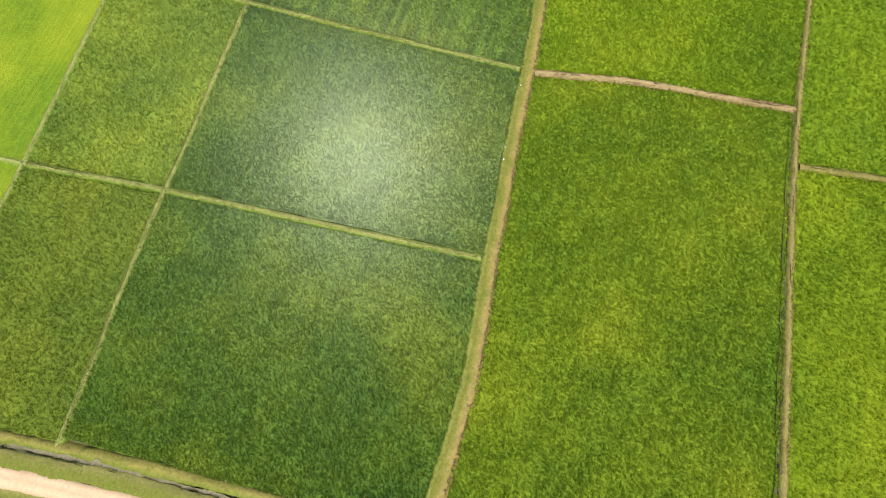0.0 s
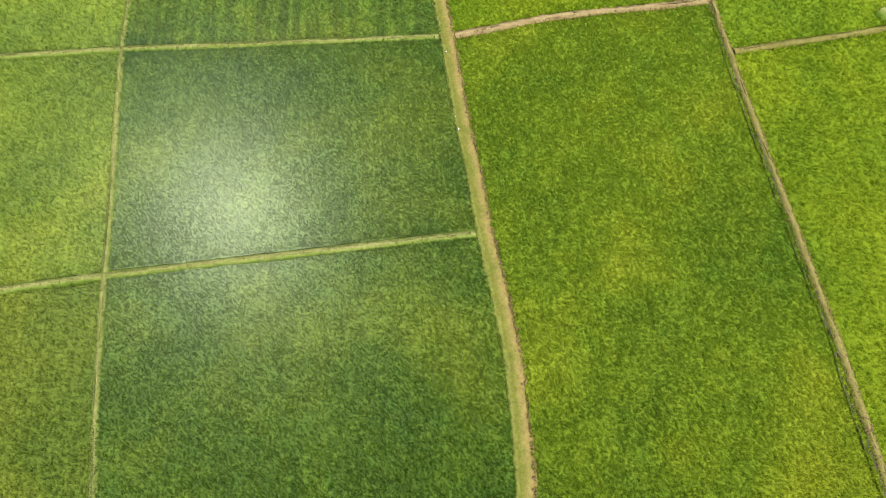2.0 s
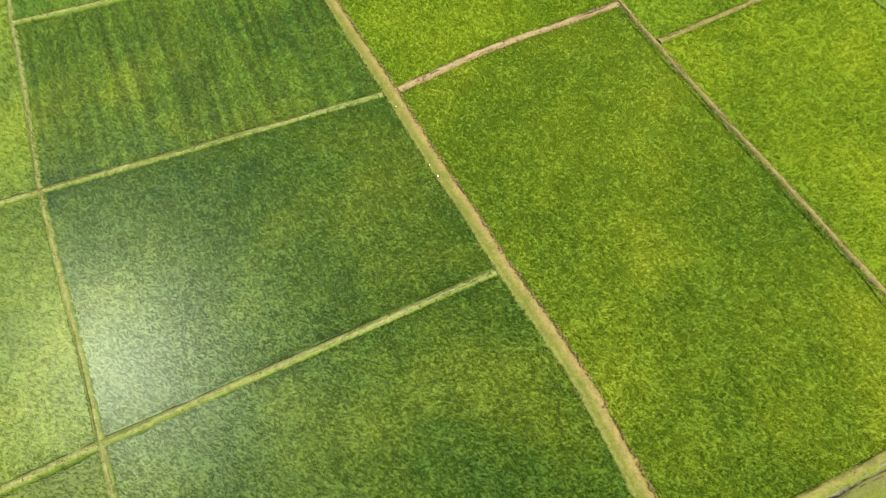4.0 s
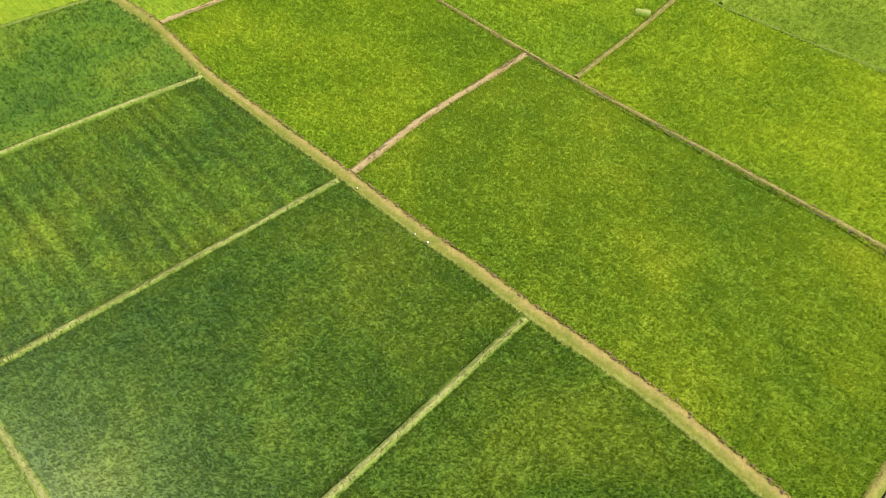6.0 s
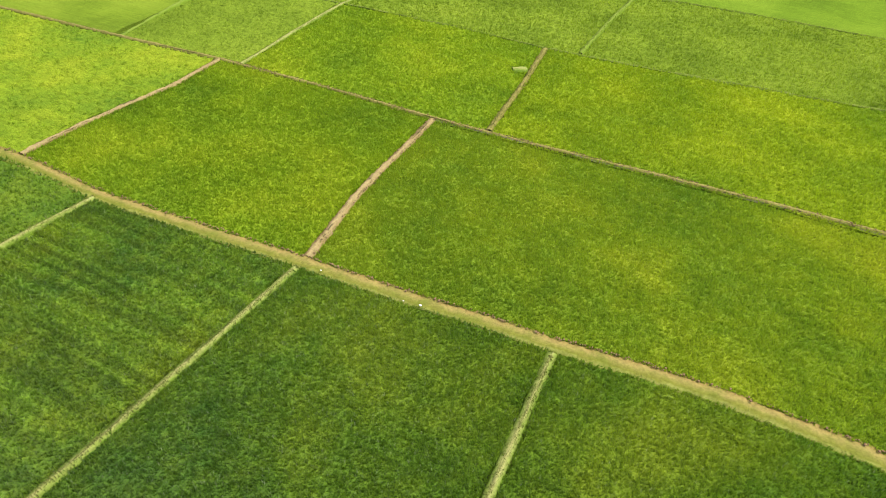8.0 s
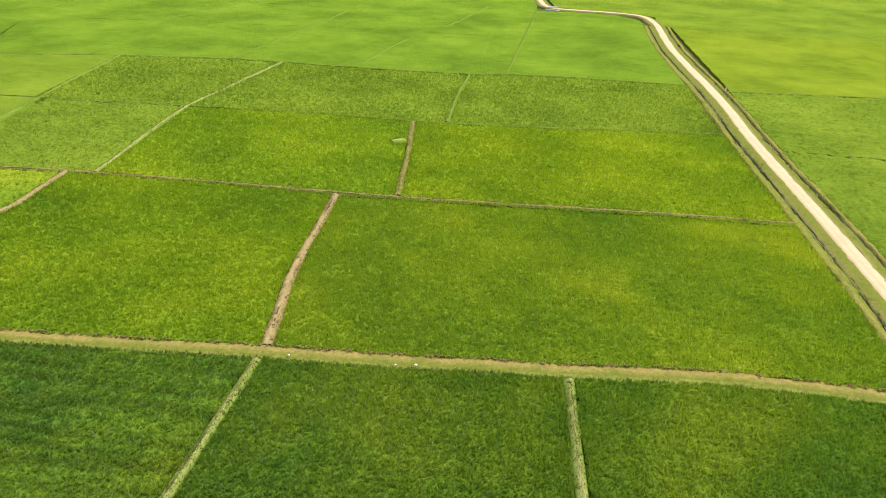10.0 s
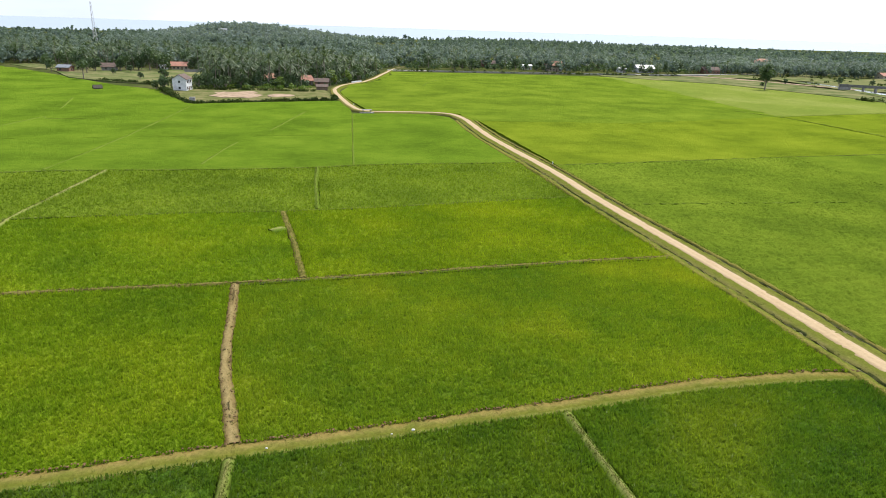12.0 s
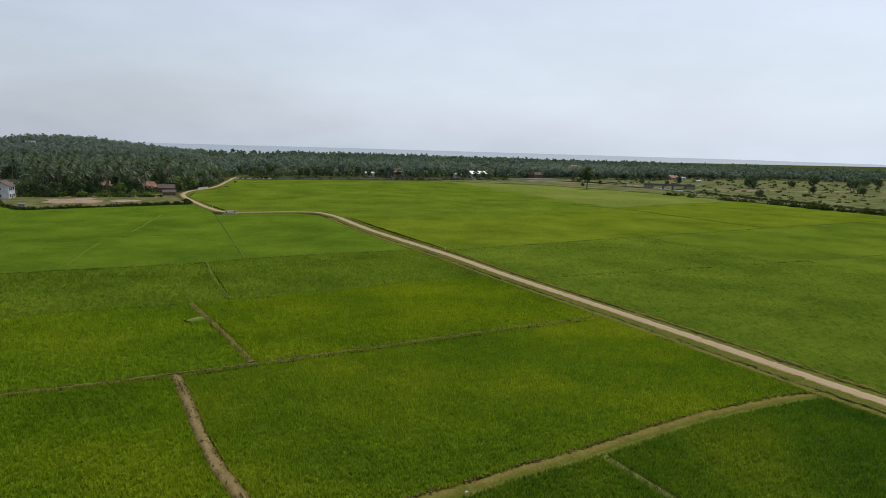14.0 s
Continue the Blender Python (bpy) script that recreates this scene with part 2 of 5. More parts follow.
def earth_material(name, across, damp, grain=3.0, bump=0.5, dist=0.08):
    """Grass and earth on a strip; across: colour stops from its one edge to its other."""
    m, nt, b = nodes_of(name)
    uv = nt.nodes.new("ShaderNodeUVMap")
    sep = nt.nodes.new("ShaderNodeSeparateXYZ")
    nt.links.new(uv.outputs[0], sep.inputs[0])
    add = nt.nodes.new("ShaderNodeMath")
    add.operation = "MULTIPLY_ADD"
    nt.links.new(n_noise(nt, 0.9, 4, 0.65), add.inputs[0])
    add.inputs[1].default_value = 0.42
    sub = nt.nodes.new("ShaderNodeMath")
    sub.operation = "SUBTRACT"
    nt.links.new(sep.outputs[1], sub.inputs[0])
    sub.inputs[1].default_value = 0.21
    nt.links.new(sub.outputs[0], add.inputs[2])
    c = n_ramp(nt, add.outputs[0], *across)
    c = n_mix(nt, n_ramp(nt, n_noise(nt, 0.35, 4, 0.6), (0.48, 0.0), (0.7, 0.65)), c, damp)
    g = n_noise(nt, grain, 5, 0.75)
    c = n_mix(nt, 0.75, c, n_ramp(nt, g, (0.32, 0.68), (0.5, 1.0), (0.7, 1.35)), "MULTIPLY")
    nt.links.new(c, b.inputs["Base Color"])
    b.inputs["Roughness"].default_value = 0.95
    b.inputs["Specular IOR Level"].default_value = 0.0
    n_bump(nt, b, g, bump, dist)
    return m


bund_main_mat = earth_material("bund_grass_clay", [(0.1, (0.0572, 0.0826, 0.0078)), (0.2, (0.1339, 0.1418, 0.0325)), (0.34, (0.0921, 0.0979, 0.0146)), (0.5, (0.1222, 0.1142, 0.0258)), (0.62, (0.1600, 0.1306, 0.0381)), (0.76, (0.1688, 0.1255, 0.0381)), (0.9, (0.0834, 0.0632, 0.0168))], (0.0727, 0.0908, 0.0123))
bund_thin_mat = earth_material("bund_dry_grass", [(0.14, (0.067, 0.107, 0.012)), (0.34, (0.133, 0.156, 0.037)), (0.5, (0.190, 0.186, 0.064)), (0.66, (0.133, 0.156, 0.037)), (0.86, (0.067, 0.107, 0.012))], (0.114, 0.141, 0.027))
bund_clay_mat = earth_material("bund_bare_clay", [(0.10, (0.0922, 0.0675, 0.0233)), (0.26, (0.1661, 0.1282, 0.0539)), (0.62, (0.2083, 0.1603, 0.0698)), (0.9, (0.0922, 0.0641, 0.0233))], (0.1392, 0.0984, 0.0392), grain=3.2, bump=0.8, dist=0.08)
bund_ef_mat = earth_material("bund_grey_clay", [(0.12, (0.054, 0.062, 0.008)), (0.35, (0.123, 0.109, 0.030)), (0.65, (0.163, 0.142, 0.042)), (0.88, (0.065, 0.062, 0.011))], (0.094, 0.088, 0.018), grain=3.0, bump=0.8, dist=0.08)
bund_low_mat = earth_material("bund_low_grass", [(0.1, (0.06, 0.095, 0.01)), (0.5, (0.095, 0.115, 0.024)), (0.9, (0.055, 0.085, 0.01))], (0.05, 0.08, 0.01))
verge_mat = earth_material("verge_grass", [(0.1, (0.097, 0.108, 0.018)), (0.5, (0.097, 0.104, 0.020)), (0.9, (0.145, 0.132, 0.040))], (0.077, 0.096, 0.013))
path_mat = earth_material("trodden_grass", [(0.1, (0.073, 0.116, 0.010)), (0.5, (0.105, 0.140, 0.024)), (0.9, (0.073, 0.116, 0.010))], (0.081, 0.122, 0.014))
bank_mat = earth_material("bank_straw", [(0.1, (0.079, 0.097, 0.014)), (0.5, (0.155, 0.139, 0.034)), (0.9, (0.122, 0.106, 0.028))], (0.094, 0.106, 0.016))
ditch_mat = earth_material("ditch_mud", [(0.08, (0.070, 0.080, 0.024)), (0.3, (0.050, 0.046, 0.024)), (0.55, (0.105, 0.092, 0.054)), (0.92, (0.12, 0.11, 0.06))], (0.075, 0.075, 0.034), bump=0.6)


def road_material():
    m, nt, b = nodes_of("sandy_road")
    uv = nt.nodes.new("ShaderNodeUVMap")
    sep = nt.nodes.new("ShaderNodeSeparateXYZ")
    nt.links.new(uv.outputs[0], sep.inputs[0])
    track = n_ramp(nt, sep.outputs[1], (0.0, (0.194, 0.150, 0.067)), (0.12, (0.290, 0.208, 0.111)), (0.28, (0.347, 0.254, 0.140)), (0.5, (0.300, 0.217, 0.116)), (0.72, (0.347, 0.254, 0.140)), (0.9, (0.280, 0.198, 0.104)), (1.0, (0.184, 0.146, 0.060)))
    c = n_mix(nt, n_ramp(nt, n_noise(nt, 0.25, 4, 0.6), (0.5, 0.0), (0.75, 0.5)), track, (0.266, 0.173, 0.088))
    g = n_noise(nt, 2.4, 5, 0.7)
    c = n_mix(nt, 0.6, c, n_ramp(nt, g, (0.3, 0.75), (0.7, 1.2)), "MULTIPLY")
    nt.links.new(c, b.inputs["Base Color"])
    b.inputs["Roughness"].default_value = 0.95
    n_bump(nt, b, g, 0.4, 0.05)
    return m


road_mat = road_material()


def plain(name, a, b2, scale=1.0, rough=0.8, metal=0.0, bump=0.2, dist=0.03, spec=0.3):
    """Two colours worn into each other at two scales."""
    m, nt, b = nodes_of(name)
    c = n_mix(nt, n_ramp(nt, n_noise(nt, scale, 5, 0.65), (0.38, 0.0), (0.66, 1.0)), a, b2)
    g = n_noise(nt, scale * 9, 4, 0.7)
    c = n_mix(nt, 0.55, c, n_ramp(nt, g, (0.3, 0.7), (0.7, 1.25)), "MULTIPLY")
    nt.links.new(c, b.inputs["Base Color"])
    b.inputs["Roughness"].default_value, b.inputs["Metallic"].default_value = rough, metal
    b.inputs["Specular IOR Level"].default_value = spec
    n_bump(nt, b, g, bump, dist)
    return m


def leaf_material(name, dark, mid, light, rough=0.6, spec=0.3, thin=0.3, calm=0.6):
    """Leaves: each tree a shade of its own, each leaf clump a little lighter or darker, light coming through them."""
    m, nt, b = nodes_of(name)
    geo = nt.nodes.new("ShaderNodeNewGeometry")
    info = nt.nodes.new("ShaderNodeObjectInfo")
    c = n_ramp(nt, geo.outputs["Random Per Island"], (0.0, dark), (0.5, mid), (1.0, light))
    tree = n_ramp(nt, n_noise(nt, 0.16, 2, 0.5), (0.36, dark), (0.5, mid), (0.66, light))
    c = n_mix(nt, calm, c, tree)
    c = n_mix(nt, n_ramp(nt, info.outputs["Random"], (0.0, 0.0), (1.0, 0.4)), c, light)
    c = n_mix(nt, n_ramp(nt, n_noise(nt, 0.03, 3, 0.6), (0.42, 0.0), (0.65, 0.5)), c, dark)
    nt.links.new(c, b.inputs["Base Color"])
    b.inputs["Roughness"].default_value = rough
    b.inputs["Specular IOR Level"].default_value = spec
    if thin:
        leaf = nt.nodes.new("ShaderNodeBsdfTranslucent")
        nt.links.new(n_mix(nt, 1.0, c, (1.3, 1.35, 0.7), "MULTIPLY"), leaf.inputs["Color"])
        both = nt.nodes.new("ShaderNodeMixShader")
        both.inputs[0].default_value = thin
        nt.links.new(b.outputs[0], both.inputs[1])
        nt.links.new(leaf.outputs[0], both.inputs[2])
        nt.links.new(both.outputs[0], nt.nodes["Material Output"].inputs["Surface"])
    return m


grass_tuft_mat = leaf_material("grass_blades", (0.055, 0.075, 0.012), (0.11, 0.12, 0.03), (0.18, 0.17, 0.06), 0.9, 0.0, 0.3, 0.3)
scrub_mat = leaf_material("scrub_leaves", (0.018, 0.034, 0.008), (0.036, 0.058, 0.013), (0.075, 0.095, 0.024), 0.8, 0.1)
palm_mat = leaf_material("palm_fronds", (0.015, 0.034, 0.012), (0.052, 0.088, 0.034), (0.14, 0.175, 0.075), 0.5, 0.35, 0.32, 0.35)
tree_mat = leaf_material("tree_leaves", (0.018, 0.042, 0.015), (0.046, 0.082, 0.028), (0.095, 0.135, 0.050), 0.6, 0.35, 0.3)
bright_tree_mat = leaf_material("bright_tree_leaves", (0.05, 0.10, 0.012), (0.10, 0.16, 0.02), (0.17, 0.22, 0.035))
# far leaves paler and bluer than the village trees: distance haze put into colour
woods_haze_mat = leaf_material("woods_leaves_hazed", (0.037, 0.062, 0.050), (0.104, 0.143, 0.118), (0.185, 0.235, 0.195), 0.65, 0.25, 0.34, 0.7)
# hill leaves paler still; the base colour imitates haze over the distance
hill_haze_mat = leaf_material("hill_leaves_hazed", (0.13, 0.165, 0.155), (0.175, 0.215, 0.205), (0.22, 0.26, 0.25), 0.8, 0.1, 0.35, 0.75)
bark_mat = plain("grey_bark", (0.20, 0.17, 0.13), (0.11, 0.09, 0.07), 2.0, 0.9)
plaster_white = plain("white_plaster", (0.60, 0.60, 0.60), (0.44, 0.445, 0.45), 0.5, 0.85, dist=0.01)
plaster_grey = plain("grey_plaster", (0.26, 0.248, 0.229), (0.186, 0.174, 0.161), 0.6, 0.9, dist=0.01)
plaster_cream = plain("cream_plaster", (0.384, 0.335, 0.248), (0.298, 0.248, 0.186), 0.6, 0.9, dist=0.01)
brick_raw = plain("raw_brick_wall", (0.223, 0.119, 0.080), (0.155, 0.091, 0.072), 1.2, 0.95)
tile_red = plain("red_clay_tiles", (0.34, 0.165, 0.115), (0.24, 0.125, 0.095), 0.8, 0.9, bump=0.5)
tile_orange = plain("orange_clay_tiles", (0.36, 0.205, 0.135), (0.26, 0.15, 0.105), 0.8, 0.9, bump=0.5)
tile_brown = plain("weathered_brown_tiles", (0.13, 0.088, 0.07), (0.08, 0.062, 0.055), 0.8, 0.9, bump=0.5)
sheet_metal = plain("zinc_sheet", (0.269, 0.278, 0.286), (0.195, 0.199, 0.204), 0.7, 0.45, 0.6)
thatch_mat = plain("dry_thatch", (0.085, 0.078, 0.06), (0.05, 0.046, 0.038), 2.5, 1.0, bump=0.7, spec=0.0)
timber_mat = plain("weathered_timber", (0.17, 0.12, 0.08), (0.10, 0.075, 0.055), 2.0, 0.85)
concrete_mat = plain("weathered_concrete", (0.27, 0.26, 0.24), (0.16, 0.155, 0.145), 0.9, 0.9)
concrete_dark = plain("stained_concrete", (0.15, 0.145, 0.135), (0.09, 0.088, 0.082), 0.9, 0.9)
stone_white = plain("white_stone", (0.5, 0.49, 0.45), (0.36, 0.35, 0.32), 3.0, 0.8)
dark_glass = plain("dark_window_glass", (0.03, 0.035, 0.04), (0.05, 0.055, 0.06), 1.0, 0.15, spec=0.6, bump=0.0)
steel_paint = plain("mast_paint", (0.42, 0.38, 0.37), (0.50, 0.49, 0.48), 0.12, 0.5)
sand_mat = plain("bare_sand", (0.34, 0.25, 0.18), (0.20, 0.15, 0.10), 0.25, 1.0, spec=0.0)
lawn_mat = plain("dry_lawn", (0.076, 0.092, 0.028), (0.160, 0.143, 0.068), 0.16, 1.0, bump=0.5, dist=0.1, spec=0.0)
soil_mat = plain("ground_soil_and_weeds", (0.045, 0.06, 0.016), (0.075, 0.075, 0.03), 0.05, 1.0, bump=0.5, dist=0.1, spec=0.0)
pasture_mat = plain("rough_pasture", (0.07, 0.095, 0.03), (0.18, 0.165, 0.08), 0.06, 1.0, bump=0.5, dist=0.1, spec=0.0)


def water_material(name, tint, rough, wave):
    m, nt, b = nodes_of(name)
    b.inputs["Base Color"].default_value = (*tint, 1)
    b.inputs["Roughness"].default_value = rough
    b.inputs["IOR"].default_value = 1.33
    n_bump(nt, b, n_noise(nt, wave, 3, 0.6), 0.25, 0.2)
    return m


sea_mat = water_material("sea_water", (0.25, 0.295, 0.335), 0.5, 0.02)
river_mat = water_material("river_water", (0.20, 0.21, 0.19), 0.12, 0.6)

# ---- the plan: lines of the bunds and the road ----
ROW_S = [(-110, -80), (-60, -76.5), (-13.5, -72.3), (22.9, -68.7), (64, -65.5)]
ROW_0 = [(-110, -50), (-60, -49.2), (-34, -48.7), (-13.4, -48.7), (-1.2, -48.0), (10.8, -47.2), (21.3, -46.7), (37.1, -45.7), (47.7, -44.6), (57.1, -43.9)]
ROW_1 = [(-120, -9.0), (-90, -7.2), (-80, -6.2), (-61, -4.1), (-43, -4.8), (-27, -3.6), (-12, -2.2), (0, -1.5), (10, -0.45), (19, 0.15), (28, 1.3), (36, 2.0), (43, 1.9), (50, 1.7), (55.3, 0.6)]
ROW_2 = [(-120, 31.5), (-79, 34.3), (-60, 36.0), (-37, 36.7), (-15.1, 36.6), (7.4, 37.7), (22.9, 38.7), (38, 39.6), (54.6, 40.0)]
ROW_3 = [(-120, 68.5), (-88, 70.4), (-58, 72.3), (-28, 73.7), (-9.8, 73.0), (13.8, 75.1), (53.6, 79.6)]
ROW_4 = [(-130, 101), (-94, 108.2), (-63.8, 113.0), (-29, 112.0), (-2.7, 113.2), (6.6, 115.4), (25, 116.5), (52.9, 116.5)]
ROAD = [(66, -100), (63.4, -62), (61.6, -46.5), (60.6, -36), (59.3, -15), (58.6, 2), (58.5, 23), (58.2, 37), (57.9, 48), (57.6, 58), (57.2, 69), (57.0, 82), (57.3, 95), (57.1, 106), (56.6, 119), (55.7, 134), (54.8, 157), (55.2, 176), (56.1, 196), (55.4, 208), (53.4, 215), (48, 218.6), (40, 220), (28, 220.6), (20.5, 221.5), (16.3, 227), (13.6, 245), (11.4, 272), (9.9, 297), (10.2, 312), (13.0, 327), (17.8, 341), (30, 360), (40, 390), (48, 422), (53, 440), (57, 456), (66, 490), (84, 520)]


def at_x(line, x):
    p = np.asarray(line, float)
    return float(np.interp(x, p[:, 0], p[:, 1]))


def cut(line, x0, x1):
    """The stretch of a line between two x."""
    return [(x0, at_x(line, x0))] + [p for p in line if x0 + 0.01 < p[0] < x1 - 0.01] + [(x1, at_x(line, x1))]


# ---- ground, sea, river ----
def height_of_land(x, y):
    """Fields lie low; the village and the woods stand a little higher; one wooded hill."""
    high = np.clip((y - 440) / 30, 0, 1)
    left = np.clip((y - (300 - 0.95 * (x + 71))) / 18, 0, 1) * (x < -50)
    mid = np.clip((y - 268) / 12, 0, 1) * (x > -75) * (x < 5)
    z = -0.8 + 0.95 * np.maximum.reduce([high, left, mid])
    z = z + 14 * np.exp(-(((x + 88) / 90) ** 2 + ((y - 900) / 120) ** 2)) + 8 * np.exp(-(((x + 10) / 130) ** 2 + ((y - 940) / 120) ** 2))
    z = z + 3 * np.exp(-(((x + 165) / 70) ** 2 + ((y - 960) / 130) ** 2)) - 3.0 * np.clip((y - 1480) / 100, 0, 1)
    return z


gx = np.unique(np.r_[np.linspace(-4400, -700, 24), np.arange(-700, 1201, 14.0), np.linspace(1201, 4400, 24)])
gy = np.unique(np.r_[np.linspace(-2500, -120, 14), np.arange(-120, 240, 40.0), np.arange(240, 1601, 12.0)])
GX, GY = np.meshgrid(gx, gy)
gi = np.arange(GX.size).reshape(GX.shape)
gf = np.stack([gi[:-1, :-1], gi[:-1, 1:], gi[1:, 1:], gi[1:, :-1]], -1).reshape(-1, 4)
thing("ground", mesh_np("ground", np.c_[GX.ravel(), GY.ravel(), height_of_land(GX, GY).ravel()], gf, smooth=True), soil_mat, "flat weedy earth under the rice fields and village", "ground", kind="structure")
bm = bmesh.new()
bmesh.ops.create_grid(bm, x_segments=40, y_segments=20, size=1)
bmesh.ops.scale(bm, vec=(4300, 1620, 1), verts=bm.verts)
bmesh.ops.translate(bm, vec=(0, 1540 + 1620, -2.0), verts=bm.verts)
sea_me = bpy.data.meshes.new("sea")
bm.to_mesh(sea_me)
bm.free()
thing("sea", sea_me, sea_mat, "pale blue sea behind the coastal woods", "water", kind="structure")

CLAY_LINE = [(-11.8, -1.1), (-13.0, 6.5), (-13.75, 11), (-14.4, 18.9), (-14.7, 27.8), (-15.15, 36.6)]
WEST_CLAY = [(-60.9, -3.2), (-60.6, 9.4), (-58.9, 24), (-59.6, 35.8)]
AB_LINE = [(19.2, -1.0), (20.1, -20.8), (21.3, -46.7)]
DC_LINE = [(-11.9, -3.4), (-12.4, -19), (-12.8, -33), (-13.4, -48.7)]
STRAW_LINE = [(-5.9, 37.7), (-7.3, 53.3), (-9.7, 72.8)]
WEST_THIN = [(-54.9, 36.4), (-56.4, 54), (-57.5, 72.2), (-54.5, 92), (-51.6, 112.4)]


# ---- rice fields ----
def rice_field(bottom, top, material, label, margin=(0.7, 0.7, 0.7, 0.7), step=0.6, tufts=0.0, tuft_size=1.0, seed=1, lift=0.0, start=None, end=None):
    """A stand of rice between two lines: a rough leaf canopy with its sides, and single tufts on it where it is near.
    margin: gap to the line below, to the line above, at the start and at the end."""
    wide, deep = max(length(bottom), length(top)), max(np.hypot(*(np.subtract(top[0], bottom[0]))), np.hypot(*(np.subtract(top[-1], bottom[-1]))))
    n, m = max(4, int(wide / step)), max(4, int(deep / step))
    B, T = resample(bottom, 400), resample(top, 400)
    s = np.linspace(0, 1, 400)

    def at(u, v):
        over = np.minimum(u, 0)[..., None] * 399, np.maximum(u - 1, 0)[..., None] * 399   # past the ends, straight on
        b = np.stack([np.interp(u, s, B[:, 0]), np.interp(u, s, B[:, 1])], -1) + over[0] * (B[1] - B[0]) + over[1] * (B[-1] - B[-2])
        t = np.stack([np.interp(u, s, T[:, 0]), np.interp(u, s, T[:, 1])], -1) + over[0] * (T[1] - T[0]) + over[1] * (T[-1] - T[-2])
        bx, by, tx, ty = b[..., 0], b[..., 1], t[..., 0], t[..., 1]
        x, y = bx * (1 - v) + tx * v, by * (1 - v) + ty * v
        for side, k, w in ((start, 0, 1 - u), (end, -1, u)):   # bend a side along a curved bund
            if side:
                p = np.array(sorted(side, key=lambda q: q[1]))
                yy = B[k, 1] * (1 - v) + T[k, 1] * v
                x = x + w * (np.interp(yy, p[:, 1], p[:, 0]) - B[k, 0] * (1 - v) - T[k, 0] * v)
        return x, y

    us = np.linspace(margin[2] / wide, 1 - margin[3] / wide, n)
    vs = np.linspace(margin[0] / deep, 1 - margin[1] / deep, m)
    us, vs = np.r_[us[0], us, us[-1]], np.r_[vs[0], vs, vs[-1]]
    U, V = np.meshgrid(us, vs)
    X, Y = at(U, V)
    X = X + 0.28 * smooth_noise(X, Y, 1.7, seed + 5)
    Y = Y + 0.28 * smooth_noise(X, Y, 1.5, seed + 6)
    dense = step < 0.75
    Z = (-0.20 if dense and tufts else -0.10) + lift + 0.03 * smooth_noise(X, Y, 6.0, seed) + 0.03 * smooth_noise(X, Y, 1.3, seed + 1)
    if dense:   # hill beside hill of rice, with pits between them
        Z = Z + 0.06 * smooth_noise(X, Y, 0.55, seed + 2) + min(0.20, 0.5 * step) * rs(seed + 20).uniform(-1, 1, Z.shape)
    edge = np.zeros_like(Z, bool)
    edge[0], edge[-1], edge[:, 0], edge[:, -1] = True, True, True, True
    Z[edge] = -0.82
    idx = np.arange(X.size).reshape(X.shape)
    quads = np.stack([idx[:-1, :-1], idx[:-1, 1:], idx[1:, 1:], idx[1:, :-1]], -1).reshape(-1, 4)
    verts, faces = np.c_[X.ravel(), Y.ravel(), Z.ravel()], np.r_[quads[:, [0, 1, 2]], quads[:, [0, 2, 3]]]
    slots = np.zeros(len(faces), int)
    if tufts:
        rng = rs(seed + 50)
        k = int(tufts * wide * deep)
        u, v = rng.uniform(us[0] - 0.16 / wide, us[-1] + 0.16 / wide, k), rng.uniform(vs[0] - 0.16 / deep, vs[-1] + 0.16 / deep, k)
        x, y = at(u, v)
        patchy = smooth_noise(x, y, 2.2, seed + 9) + 0.6 * smooth_noise(x, y, 0.7, seed + 10)
        ok = patchy > -1.4
        x, y, patchy = x[ok], y[ok], patchy[ok]
        bv, bf = blades(np.c_[x, y], lift - 0.08 + 0.05 * patchy, rng, 0.10 * tuft_size, 0.36 * tuft_size, 0.05 * tuft_size, 0.18 * tuft_size)
        faces = np.r_[faces, bf + len(verts)]
        verts = np.r_[verts, bv]
        slots = np.r_[slots, np.ones(len(bf), int)]
    return thing("rice_field", mesh_np("rice_field", verts, faces, None, False, slots), material, label, "rice field", "flooded rice fields", "stuff")


DARK_L = "dense dark green rice field between straw coloured bunds"
MID_L = "olive green rice field beside a bare clay bund"
# south of the grass bund
rice_field(cut(ROW_0, 21.4, 56.4), cut(ROW_1, 19.3, 54.6), rice_dark, DARK_L, (0.12, 1.2, 0.12, 0.5), 0.26, 32, 0.95, 11, start=AB_LINE)
rice_field(cut(ROW_0, -13.2, 21.4), cut(ROW_1, -11.9, 19.3), rice_dark, DARK_L, (0.12, 1.1, 0.12, 0.12), 0.26, 32, 0.95, 12, start=DC_LINE, end=AB_LINE)
rice_field(cut(ROW_0, -46, -13.2), cut(ROW_1, -43.5, -11.9), rice_dark_striped, "dark green rice field with pale sowing stripes", (0.12, 1, 0.12, 0.12), 0.28, 20, 1, 13, end=DC_LINE)
rice_field(cut(ROW_0, -78, -46), cut(ROW_1, -75, -43.5), rice_dark, DARK_L, (0.28, 0.8, 0.19, 0.25), 0.45, 5, 1.4, 14)
rice_field(cut(ROW_0, -110, -78), cut(ROW_1, -110, -75), rice_mid, "yellow-green rice field beyond a dark one", (0.25, 0.8, 0.19, 0.09), 0.7, 0, 1.2, 15)
rice_field(cut(ROW_S, 23.0, 59.4), cut(ROW_0, 21.4, 57.0), rice_deep, "mid green rice field beside the road ditch", (0.2, 0.2, 0.2, 0.6), 0.34, 12, 1.1, 16)
rice_field(cut(ROW_S, -13.6, 23.0), cut(ROW_0, -13.2, 21.4), rice_lime_wet, "light green rice field between grassy bunds", (0.2, 0.2, 0.2, 0.2), 0.34, 12, 1.1, 17)
